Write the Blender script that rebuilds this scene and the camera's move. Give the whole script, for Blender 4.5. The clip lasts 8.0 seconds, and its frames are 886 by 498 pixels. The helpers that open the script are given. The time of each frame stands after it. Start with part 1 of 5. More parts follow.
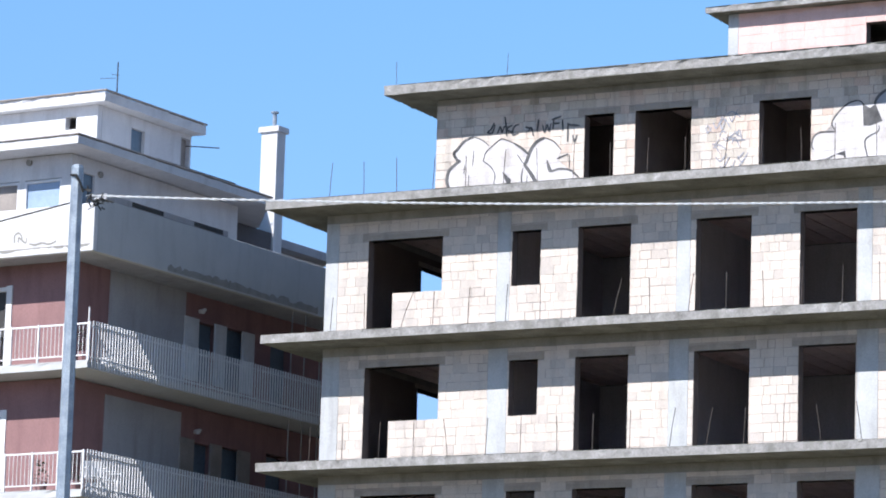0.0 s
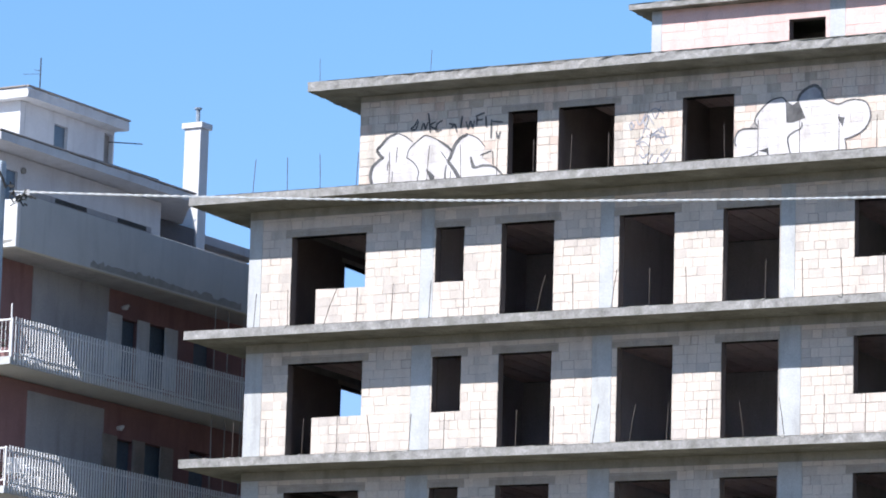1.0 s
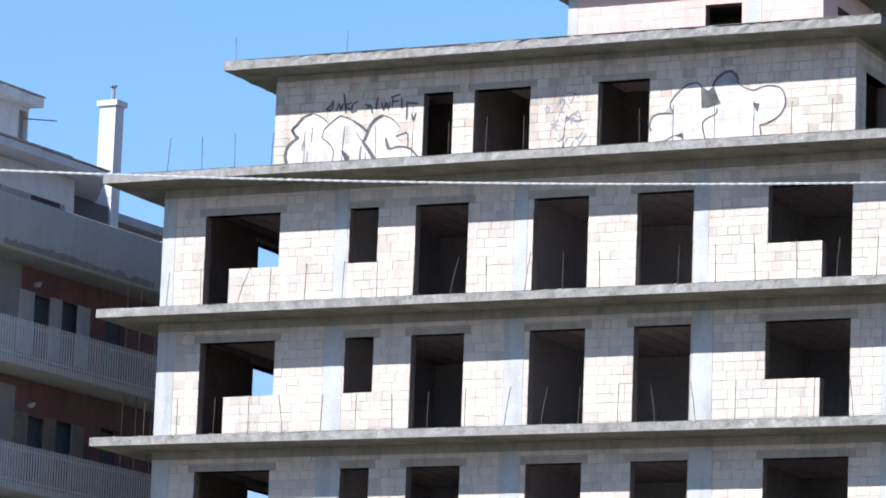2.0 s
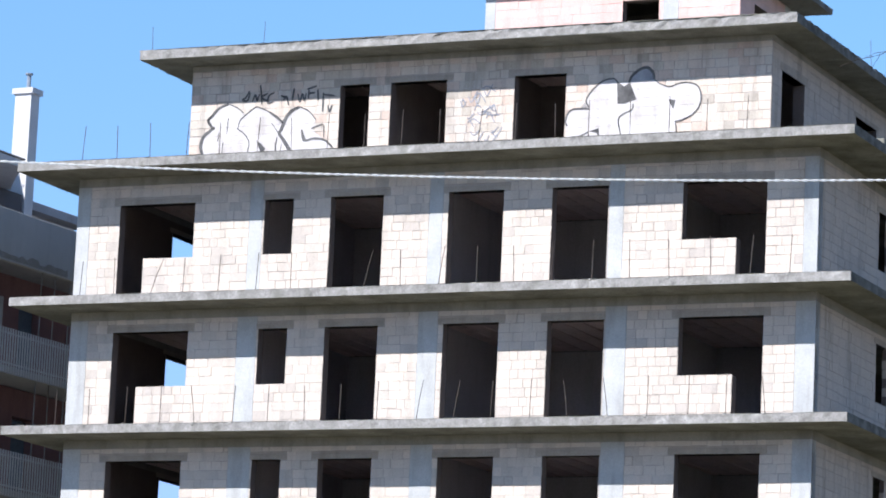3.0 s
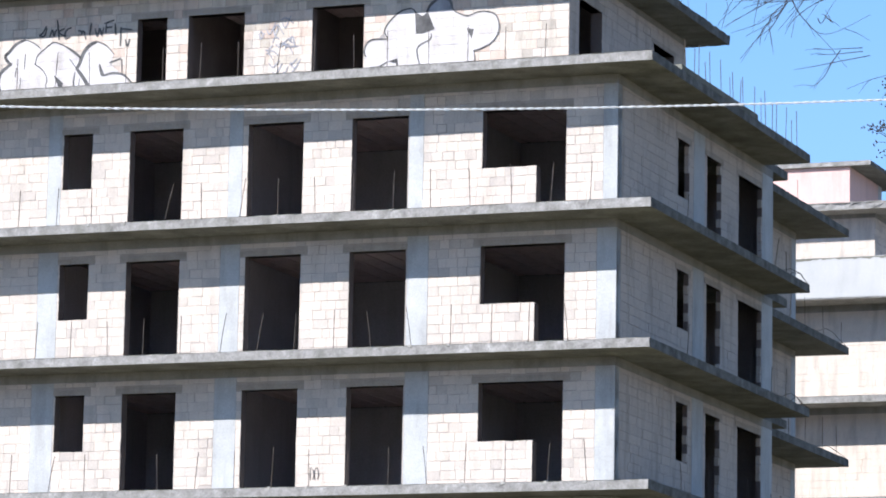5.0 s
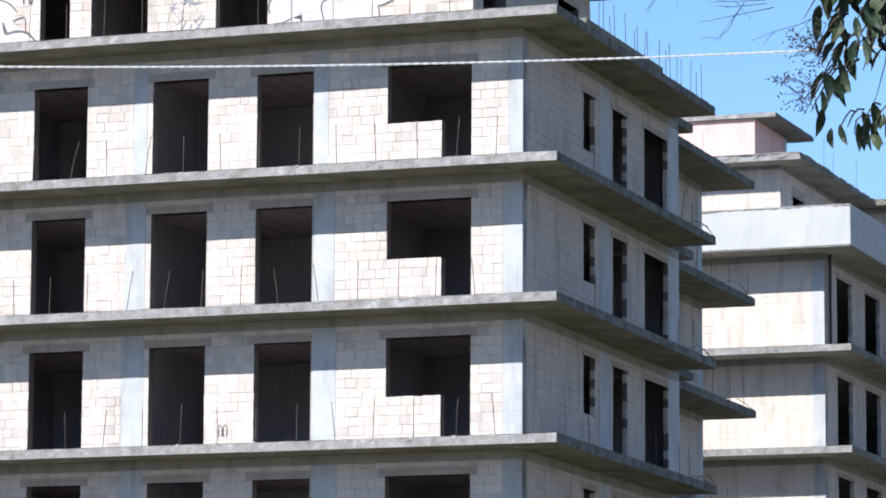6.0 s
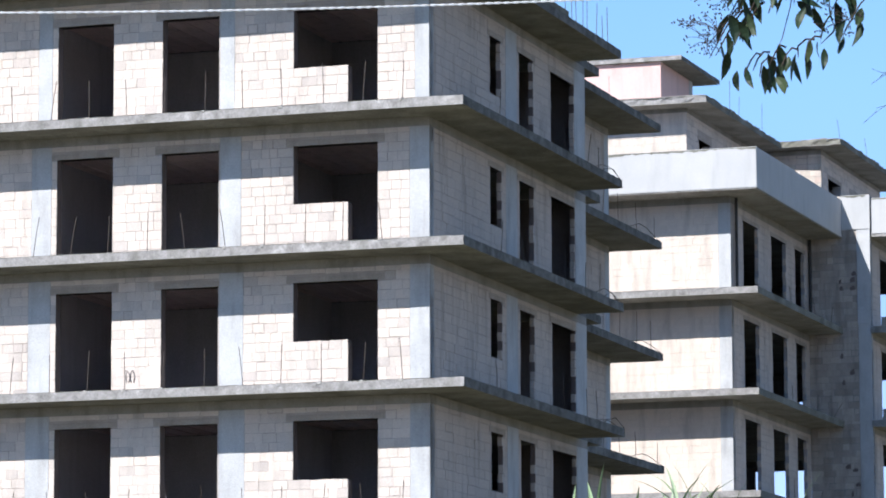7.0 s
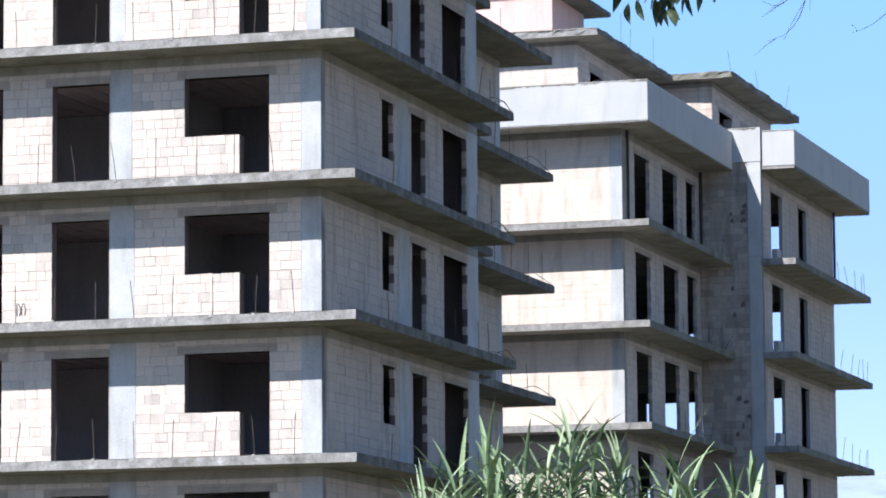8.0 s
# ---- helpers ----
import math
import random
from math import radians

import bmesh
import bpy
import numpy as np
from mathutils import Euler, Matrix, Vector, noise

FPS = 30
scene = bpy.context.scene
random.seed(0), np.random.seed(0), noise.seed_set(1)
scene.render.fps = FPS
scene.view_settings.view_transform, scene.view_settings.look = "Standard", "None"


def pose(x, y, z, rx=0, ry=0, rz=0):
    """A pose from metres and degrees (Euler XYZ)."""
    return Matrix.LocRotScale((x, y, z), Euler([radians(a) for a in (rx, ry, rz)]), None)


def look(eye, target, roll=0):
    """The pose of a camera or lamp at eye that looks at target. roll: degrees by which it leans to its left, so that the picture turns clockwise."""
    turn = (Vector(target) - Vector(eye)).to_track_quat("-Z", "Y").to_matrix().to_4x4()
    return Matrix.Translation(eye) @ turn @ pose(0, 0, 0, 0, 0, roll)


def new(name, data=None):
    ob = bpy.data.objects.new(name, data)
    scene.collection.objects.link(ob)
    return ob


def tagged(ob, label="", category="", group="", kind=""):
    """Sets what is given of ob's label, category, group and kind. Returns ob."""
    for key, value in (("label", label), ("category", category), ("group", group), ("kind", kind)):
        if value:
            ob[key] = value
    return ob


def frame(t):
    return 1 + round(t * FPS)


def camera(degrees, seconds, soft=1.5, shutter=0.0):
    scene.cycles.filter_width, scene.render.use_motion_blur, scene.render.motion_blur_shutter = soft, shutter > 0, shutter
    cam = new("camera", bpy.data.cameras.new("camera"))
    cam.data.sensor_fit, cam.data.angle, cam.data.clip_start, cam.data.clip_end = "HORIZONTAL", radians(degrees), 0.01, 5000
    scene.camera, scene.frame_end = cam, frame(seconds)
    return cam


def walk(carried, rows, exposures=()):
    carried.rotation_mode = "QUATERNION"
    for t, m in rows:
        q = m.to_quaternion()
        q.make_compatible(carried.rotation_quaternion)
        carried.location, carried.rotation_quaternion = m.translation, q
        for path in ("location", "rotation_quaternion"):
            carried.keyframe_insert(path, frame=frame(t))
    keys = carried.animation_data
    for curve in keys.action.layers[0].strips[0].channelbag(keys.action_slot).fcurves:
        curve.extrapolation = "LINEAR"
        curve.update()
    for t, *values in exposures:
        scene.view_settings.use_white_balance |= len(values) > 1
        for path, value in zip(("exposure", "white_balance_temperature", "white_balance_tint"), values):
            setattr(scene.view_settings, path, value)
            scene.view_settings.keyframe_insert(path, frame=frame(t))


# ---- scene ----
# the camera stands still at eye height on the street and pans with a long lens
cam = camera(12.719, 8.0, 1.9)
EYE = 1.6
ROWS = [
    (0, -1.129, 10.655, -1.733),
    (0.5, -1.543, 10.646, -1.566),
    (1, -2.223, 10.635, -1.577),
    (1.5, -2.867, 10.530, -1.662),
    (1.7, -3.154, 10.476, -1.780),
    (2.8, -4.641, 10.345, -2.580),
    (3, -4.916, 10.361, -2.527),
    (3.5, -5.600, 10.335, -2.313),
    (4, -6.305, 10.143, -1.842),
    (4.5, -6.811, 9.790, -1.275),
    (4.7, -7.099, 9.648, -1.197),
    (6, -8.809, 8.822, -0.307),
    (6.5, -9.380, 8.466, -0.061),
    (7, -10.094, 8.022, 0.170),
    (7.5, -10.853, 7.457, 0.220),
    (8, -11.636, 7.044, 0.428),
]
walk(cam, [(t, pose(0, 0, EYE, 90 + pitch, roll, yaw)) for t, yaw, pitch, roll in ROWS], exposures=((0.0, 0.82, 6050, 9), (8.0, 0.82, 6050, 9)))

from mathutils.geometry import tessellate_polygon

# ---- world and sun ----
HEADING = -28.579                      # the buildings' frontage, degrees about z
local_ray = Vector((0.78, 2.1, -2.03)) # sunlight, in the frontage's own axes
sun_ray = (Matrix.Rotation(radians(HEADING), 3, "Z") @ local_ray).normalized()
world = bpy.data.worlds.new("sky")
scene.world = world
world.use_nodes = True
wn = world.node_tree
sky = wn.nodes.new("ShaderNodeTexSky")
sky.sky_type, sky.sun_disc = "NISHITA", False
sky.sun_elevation = math.asin(-sun_ray.z)
sky.sun_rotation = math.atan2(-sun_ray.x, -sun_ray.y)
sky.air_density, sky.dust_density, sky.ozone_density = 0.70, 0.0, 1.3
hue = wn.nodes.new("ShaderNodeMix")
hue.data_type, hue.blend_type = "RGBA", "MULTIPLY"
hue.inputs[0].default_value = 1.0
# haze over the land: the sky is duller towards the horizon
up = wn.nodes.new("ShaderNodeTexCoord")
split = wn.nodes.new("ShaderNodeSeparateXYZ")
wn.links.new(up.outputs["Generated"], split.inputs[0])
haze = wn.nodes.new("ShaderNodeValToRGB")
haze.color_ramp.elements[0].position, haze.color_ramp.elements[1].position = 0.03, 0.26
haze.color_ramp.elements[0].color, haze.color_ramp.elements[1].color = (0.66, 0.62, 0.80, 1), (0.92, 1.12, 1.13, 1)
for at, tint in ((0.12, (0.75, 0.75, 0.98, 1)), (0.18, (0.86, 0.97, 1.06, 1)), (0.6, (0.70, 0.85, 0.88, 1))):
    haze.color_ramp.elements.new(at).color = tint
wn.links.new(split.outputs["Z"], haze.inputs["Fac"])
wn.links.new(haze.outputs["Color"], hue.inputs[7])
wn.links.new(sky.outputs[0], hue.inputs[6])
wn.links.new(hue.outputs[2], wn.nodes["Background"].inputs["Color"])
wn.nodes["Background"].inputs["Strength"].default_value = 0.108
sun = new("sun", bpy.data.lights.new("sun", "SUN"))
sun.data.energy, sun.data.angle, sun.data.color = 5.0, radians(0.5), (1.0, 0.925, 0.85)
sun.matrix_world = look((-30, -40, 60), Vector((-30, -40, 60)) + sun_ray)


# ---- materials ----
def mat(name, colours, scale=3.0, grain=60.0, rough=0.9, bump=0.3, streak=0.0, random_mix=0.0, metal=0.0, contrast=0.5, dirt=(0.12, 0.11, 0.10), grit=0.35):
    """Colours blend by coarse noise, fine grain on top, streaks that run down, and a shade of its own for every piece."""
    m = bpy.data.materials.new(name)
    m.use_nodes = True
    t = m.node_tree
    n, l = t.nodes, t.links
    b = n["Principled BSDF"]
    b.inputs["Roughness"].default_value, b.inputs["Metallic"].default_value = rough, metal
    if "Specular IOR Level" in b.inputs:
        b.inputs["Specular IOR Level"].default_value = 0.25
    geo = n.new("ShaderNodeNewGeometry")
    coarse = n.new("ShaderNodeTexNoise")
    coarse.inputs["Scale"].default_value, coarse.inputs["Detail"].default_value = scale, 6
    l.new(geo.outputs["Position"], coarse.inputs["Vector"])
    ramp = n.new("ShaderNodeValToRGB")
    ramp.color_ramp.elements[0].position, ramp.color_ramp.elements[1].position = 0.5 - contrast / 2, 0.5 + contrast / 2
    for i, c in enumerate(colours):
        if i > 1:
            ramp.color_ramp.elements.new((i - 1) / (len(colours) - 1))
    for i, c in enumerate(colours):
        e = ramp.color_ramp.elements[i]
        e.position = 0.5 - contrast / 2 + contrast * i / max(1, len(colours) - 1)
        e.color = (*c, 1)
    fac = coarse.outputs["Fac"]
    if random_mix:
        info = n.new("ShaderNodeObjectInfo")
        add = n.new("ShaderNodeMath")
        add.operation = "ADD"
        l.new(info.outputs["Random"], add.inputs[0])
        l.new(geo.outputs["Random Per Island"], add.inputs[1])
        fr = n.new("ShaderNodeMath")
        fr.operation = "FRACT"
        l.new(add.outputs[0], fr.inputs[0])
        mixf = n.new("ShaderNodeMix")
        mixf.inputs[0].default_value = random_mix
        l.new(fac, mixf.inputs[2])
        l.new(fr.outputs[0], mixf.inputs[3])
        fac = mixf.outputs[0]
    l.new(fac, ramp.inputs["Fac"])
    colour = ramp.outputs["Color"]
    fine = n.new("ShaderNodeTexNoise")
    fine.inputs["Scale"].default_value, fine.inputs["Detail"].default_value = grain, 4
    l.new(geo.outputs["Position"], fine.inputs["Vector"])
    grainmix = n.new("ShaderNodeMix")
    grainmix.data_type, grainmix.blend_type = "RGBA", "OVERLAY"
    grainmix.inputs[0].default_value = grit
    l.new(colour, grainmix.inputs[6])
    l.new(fine.outputs["Fac"], grainmix.inputs[7])
    colour = grainmix.outputs[2]
    if streak:
        mp = n.new("ShaderNodeMapping")
        mp.inputs["Scale"].default_value = (2.2, 2.2, 0.35)
        l.new(geo.outputs["Position"], mp.inputs["Vector"])
        sn = n.new("ShaderNodeTexNoise")
        sn.inputs["Scale"].default_value, sn.inputs["Detail"].default_value = 1.6, 7
        l.new(mp.outputs[0], sn.inputs["Vector"])
        sr = n.new("ShaderNodeMapRange")
        sr.inputs["From Min"].default_value, sr.inputs["From Max"].default_value, sr.inputs["To Max"].default_value = 0.5, 0.75, streak
        l.new(sn.outputs["Fac"], sr.inputs["Value"])
        sm = n.new("ShaderNodeMix")
        sm.data_type = "RGBA"
        l.new(sr.outputs[0], sm.inputs[0])
        l.new(colour, sm.inputs[6])
        sm.inputs[7].default_value = (*dirt, 1)
        colour = sm.outputs[2]
    l.new(colour, b.inputs["Base Color"])
    if bump:
        bp = n.new("ShaderNodeBump")
        bp.inputs["Strength"].default_value, bp.inputs["Distance"].default_value = bump, 0.02
        l.new(fine.outputs["Fac"], bp.inputs["Height"])
        l.new(bp.outputs["Normal"], b.inputs["Normal"])
    return m


BLOCK = mat("tuff_block", [(0.38, 0.351, 0.336), (0.484, 0.437, 0.404), (0.55, 0.492, 0.448), (0.578, 0.508, 0.459), (0.513, 0.455, 0.419)], 1.2, 45, 0.95, 0.6, 0.22, 0.62, contrast=0.9)
BLOCK_PINK = mat("clay_block", [(0.31, 0.285, 0.265), (0.48, 0.435, 0.385), (0.55, 0.50, 0.46), (0.57, 0.50, 0.445), (0.56, 0.47, 0.415), (0.42, 0.31, 0.265)], 1.2, 45, 0.95, 0.6, 0.45, 0.75, contrast=0.95)
PINK = mat("pink_block", [(0.60, 0.41, 0.385), (0.64, 0.465, 0.44)], 1.2, 45, 0.95, 0.4, 0.2, 0.5, contrast=0.8)
BLOCK_SIDE = mat("side_block", [(0.40, 0.355, 0.325), (0.48, 0.42, 0.38), (0.53, 0.465, 0.415)], 0.7, 45, 0.95, 0.6, 0.42, 0.3, contrast=0.9)
BLOCK_WORN = mat("worn_block", [(0.25, 0.22, 0.195), (0.39, 0.345, 0.31), (0.48, 0.42, 0.375)], 1.6, 40, 0.95, 0.7, 0.55, 0.5, contrast=0.8)
MORTAR = mat("mortar", [(0.33, 0.294, 0.273), (0.412, 0.371, 0.344)], 2.0, 50, 0.95, 0.5, 0.3)
MORTAR_PALE = mat("pale_mortar", [(0.46, 0.41, 0.37), (0.56, 0.50, 0.45)], 2.0, 50, 0.95, 0.5, 0.3)
MORTAR_PINK = mat("pink_mortar", [(0.57, 0.405, 0.38), (0.63, 0.46, 0.435)], 2.0, 50, 0.95, 0.4, 0.2)
BLOCK_PALE = mat("pale_block", [(0.49, 0.44, 0.40), (0.55, 0.49, 0.44), (0.585, 0.515, 0.46), (0.59, 0.51, 0.45)], 0.8, 45, 0.95, 0.5, 0.4, 0.3, contrast=0.8)
CONCRETE = mat("column_concrete", [(0.36, 0.373, 0.388), (0.455, 0.466, 0.482)], 1.8, 40, 0.85, 0.3, 0.35)
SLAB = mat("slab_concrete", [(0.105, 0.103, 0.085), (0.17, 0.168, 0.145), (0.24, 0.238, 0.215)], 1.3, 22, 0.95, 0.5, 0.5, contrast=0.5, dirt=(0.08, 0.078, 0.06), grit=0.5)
# lighter copy of the slab concrete, bounced light on the soffits put in
SLAB_BOUNCED = mat("bounce_lit_slab_concrete", [(0.19, 0.182, 0.165), (0.28, 0.27, 0.25), (0.36, 0.35, 0.33)], 1.3, 22, 0.95, 0.5, 0.4, contrast=0.5, dirt=(0.11, 0.105, 0.09), grit=0.5)
# mossy blotches, with the side edges' shade put into the colour
SHADED_STAIN = mat("shaded_stained_edge", [(0.055, 0.053, 0.048), (0.13, 0.128, 0.122), (0.21, 0.207, 0.20)], 3.0, 22, 0.95, 0.6, 0.5, contrast=0.55, dirt=(0.05, 0.048, 0.04), grit=0.5)
# pale colour for unseen floor plates that reflect light to the ceilings
FLOOR_BOUNCE = mat("floor_bounce", [(0.38, 0.365, 0.35), (0.48, 0.46, 0.44)], 1.0, 20, 0.95, 0.3)
DAB = mat("pale_cement", [(0.24, 0.235, 0.225), (0.36, 0.355, 0.34)], 6.0, 40, 0.95, 0.5)
# worn skim, paler to carry the sun on the front edges
SUNLIT_SKIM = mat("sunlit_cement_skim", [(0.10, 0.096, 0.092), (0.22, 0.215, 0.212), (0.28, 0.275, 0.273), (0.44, 0.435, 0.435)], 4.5, 26, 0.95, 0.6, 0.45, contrast=0.65, dirt=(0.11, 0.11, 0.09), grit=0.5)
BEAM = mat("beam_concrete", [(0.21, 0.205, 0.195), (0.31, 0.30, 0.285)], 1.6, 35, 0.95, 0.5, 0.45)
LINTEL = mat("lintel_concrete", [(0.30, 0.27, 0.245), (0.39, 0.35, 0.315)], 2.4, 35, 0.95, 0.5, 0.35)
INNER = mat("inner_wall", [(0.54, 0.485, 0.48), (0.66, 0.60, 0.59)], 1.0, 30, 0.95, 0.4, 0.3)
# clay darkened: the shade in reveals and block joints is put into its colour
SHADE_CLAY = mat("shade_dark_clay", [(0.12, 0.098, 0.095), (0.165, 0.135, 0.13)], 1.3, 35, 0.95, 0.5, 0.3)
RENDER_COAT = mat("cement_render", [(0.405, 0.396, 0.423), (0.478, 0.469, 0.492)], 0.9, 30, 0.95, 0.4, 0.2)
CLAY_POTS = mat("clay_ceiling_pots", [(0.58, 0.468, 0.458), (0.654, 0.542, 0.524)], 1.6, 35, 0.95, 0.4, 0.3)
# partition colour darkened to carry the shade of the deep rooms
DIM_PARTITION = mat("dim_room_partition", [(0.13, 0.11, 0.108), (0.18, 0.155, 0.15)], 1.5, 35, 0.95, 0.5, 0.3)
RUST = mat("rusty_steel", [(0.07, 0.056, 0.05), (0.125, 0.105, 0.095)], 8.0, 90, 0.7, 0.2, metal=0.4)
PAINT_WHITE = mat("graffiti_white", [(0.43, 0.40, 0.39), (0.51, 0.49, 0.50), (0.58, 0.565, 0.58)], 2.5, 50, 0.8, 0.4, 0.2, contrast=0.5)
PAINT_BLACK = mat("graffiti_black", [(0.04, 0.04, 0.045), (0.15, 0.15, 0.155)], 3.0, 50, 0.7, 0.2)
PAINT_GREY = mat("graffiti_grey", [(0.20, 0.21, 0.25), (0.36, 0.37, 0.41)], 4.0, 50, 0.7, 0.2)
PLASTER = mat("white_plaster", [(0.48, 0.48, 0.50), (0.60, 0.60, 0.61)], 0.9, 40, 0.9, 0.2, 0.3, dirt=(0.26, 0.25, 0.25))
# plaster darkened to paint in the shade of the terrace recess
PLASTER_SHADE = mat("shade_dark_plaster", [(0.085, 0.08, 0.085), (0.12, 0.113, 0.118)], 0.9, 40, 0.9, 0.2, 0.3, dirt=(0.10, 0.095, 0.10))
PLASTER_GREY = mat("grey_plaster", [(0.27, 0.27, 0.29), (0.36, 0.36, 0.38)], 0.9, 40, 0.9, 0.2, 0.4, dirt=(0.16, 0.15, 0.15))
PARAPET = mat("weathered_parapet", [(0.385, 0.395, 0.405), (0.45, 0.455, 0.465)], 0.8, 35, 0.9, 0.12, 0.22, dirt=(0.22, 0.22, 0.22), grit=0.12)
MAROON = mat("maroon_plaster", [(0.19, 0.113, 0.116), (0.262, 0.152, 0.152)], 0.8, 40, 0.9, 0.2, 0.35, dirt=(0.11, 0.055, 0.058))
RAIL = mat("painted_railing", [(0.56, 0.56, 0.58), (0.66, 0.66, 0.67)], 3.0, 60, 0.5, 0.1)
SHUTTER = mat("shutter", [(0.48, 0.49, 0.51), (0.58, 0.585, 0.60)], 3.0, 60, 0.6, 0.1, 0.2)
DARK = mat("dark_recess", [(0.03, 0.03, 0.032), (0.05, 0.048, 0.045)], 2.0, 40, 0.6, 0.1)
GLASS = mat("window_glass", [(0.10, 0.13, 0.17), (0.14, 0.18, 0.22)], 1.0, 20, 0.08, 0.0)
# window pane with the reflected sky painted in as pale blue
SKY_PANE = mat("sky_reflection_pane", [(0.22, 0.30, 0.42), (0.30, 0.38, 0.50)], 2.0, 40, 0.4, 0.1)
GALVANISED = mat("galvanised_steel", [(0.17, 0.21, 0.27), (0.34, 0.39, 0.45)], 7.0, 60, 0.6, 0.2, 0.45, metal=0.3, dirt=(0.10, 0.11, 0.13))
CABLE = mat("cable_sheath", [(0.60, 0.63, 0.66), (0.72, 0.74, 0.76)], 6.0, 60, 0.5, 0.1)
BLACK_RUBBER = mat("black_sheath", [(0.02, 0.02, 0.02), (0.05, 0.05, 0.05)], 6.0, 60, 0.6, 0.1)
LEAF = mat("leaf", [(0.011, 0.024, 0.013), (0.020, 0.037, 0.019), (0.036, 0.050, 0.022)], 4.0, 60, 0.5, 0.1, random_mix=0.6)
REED = mat("reed_leaf", [(0.06, 0.10, 0.055), (0.20, 0.28, 0.155), (0.38, 0.45, 0.30)], 3.0, 40, 0.5, 0.1, random_mix=0.7, contrast=0.9)
BARK = mat("bark", [(0.025, 0.02, 0.018), (0.06, 0.048, 0.04)], 8.0, 60, 0.95, 0.5)
GROUND = mat("dry_ground", [(0.10, 0.10, 0.05), (0.20, 0.17, 0.11)], 0.15, 8, 0.95, 0.4)
# the blue-grey is distance haze put into the hill's colour
HILL = mat("far_hill", [(0.30, 0.37, 0.45), (0.34, 0.41, 0.50)], 0.004, 0.05, 1.0, 0.0)
BROWN_TILE = mat("roof_edge", [(0.20, 0.18, 0.17), (0.30, 0.27, 0.25)], 2.0, 40, 0.9, 0.3, 0.3)


# ---- building helpers ----
def mesh_of(name, bm, material):
    me = bpy.data.meshes.new(name)
    bm.to_mesh(me)
    bm.free()
    me.materials.append(material)
    return me


def part(name, bm, material, parent=None, label="", m=None):
    ob = new(name, mesh_of(name, bm, material))
    if parent:
        ob.parent = parent
    if m:
        ob.matrix_local = m
    return tagged(ob, label) if label else ob


def thing(name, m, label, category, group="", kind=""):
    ob = new(name)
    ob.matrix_world = m
    return tagged(ob, label, category, group, kind)


def box(bm, x0, x1, y0, y1, z0, z1):
    v = [bm.verts.new((x, y, z)) for z in (z0, z1) for x, y in ((x0, y0), (x1, y0), (x1, y1), (x0, y1))]
    for q in ((3, 2, 1, 0), (4, 5, 6, 7), (0, 1, 5, 4), (1, 2, 6, 5), (2, 3, 7, 6), (3, 0, 4, 7)):
        bm.faces.new([v[i] for i in q])
    return v


def boxes(*rows, bevel=0.0):
    bm = bmesh.new()
    for r in rows:
        box(bm, *r)
    if bevel:
        bmesh.ops.bevel(bm, geom=bm.edges[:], offset=bevel, segments=1, affect="EDGES")
    return bm


def tube(bm, pts, radii, sides=6):
    """A round bar through the points."""
    pts = [Vector(p) for p in pts]
    rings = []
    for i, p in enumerate(pts):
        d = (pts[min(i + 1, len(pts) - 1)] - pts[max(i - 1, 0)]).normalized()
        a = d.cross(Vector((0.31, 0.52, 0.79))).normalized()
        b = d.cross(a)
        r = radii[i] if isinstance(radii, (list, tuple)) else radii
        rings.append([bm.verts.new(p + r * (math.cos(k * math.tau / sides) * a + math.sin(k * math.tau / sides) * b)) for k in range(sides)])
    for q, w in zip(rings, rings[1:]):
        for k in range(sides):
            bm.faces.new((q[k], q[(k + 1) % sides], w[(k + 1) % sides], w[k]))
    bm.faces.new(rings[0])
    bm.faces.new(rings[-1][::-1])
    return bm


def axes(o, s, d):
    """The frame of a wall: s runs along it, d into it, z up."""
    s, d, o = Vector(s), Vector(d), Vector(o)
    return Matrix(((s.x, d.x, 0, o.x), (s.y, d.y, 0, o.y), (s.z, d.z, 1, o.z), (0, 0, 0, 1)))


def FRONT(v):
    return axes((0, v, 0), (1, 0, 0), (0, 1, 0))


def RIGHT(u):
    return axes((u, 0, 0), (0, 1, 0), (-1, 0, 0))


def LEFT(u):
    return axes((u, 0, 0), (0, -1, 0), (1, 0, 0))


def BACK(v):
    return axes((0, v, 0), (-1, 0, 0), (0, -1, 0))


def free_spans(s0, s1, holes):
    spans, at = [], s0
    for a, b in sorted(holes):
        if a > at:
            spans.append((at, min(a, s1)))
        at = max(at, b)
    if at < s1:
        spans.append((at, s1))
    return [(a, b) for a, b in spans if b - a > 0.03]


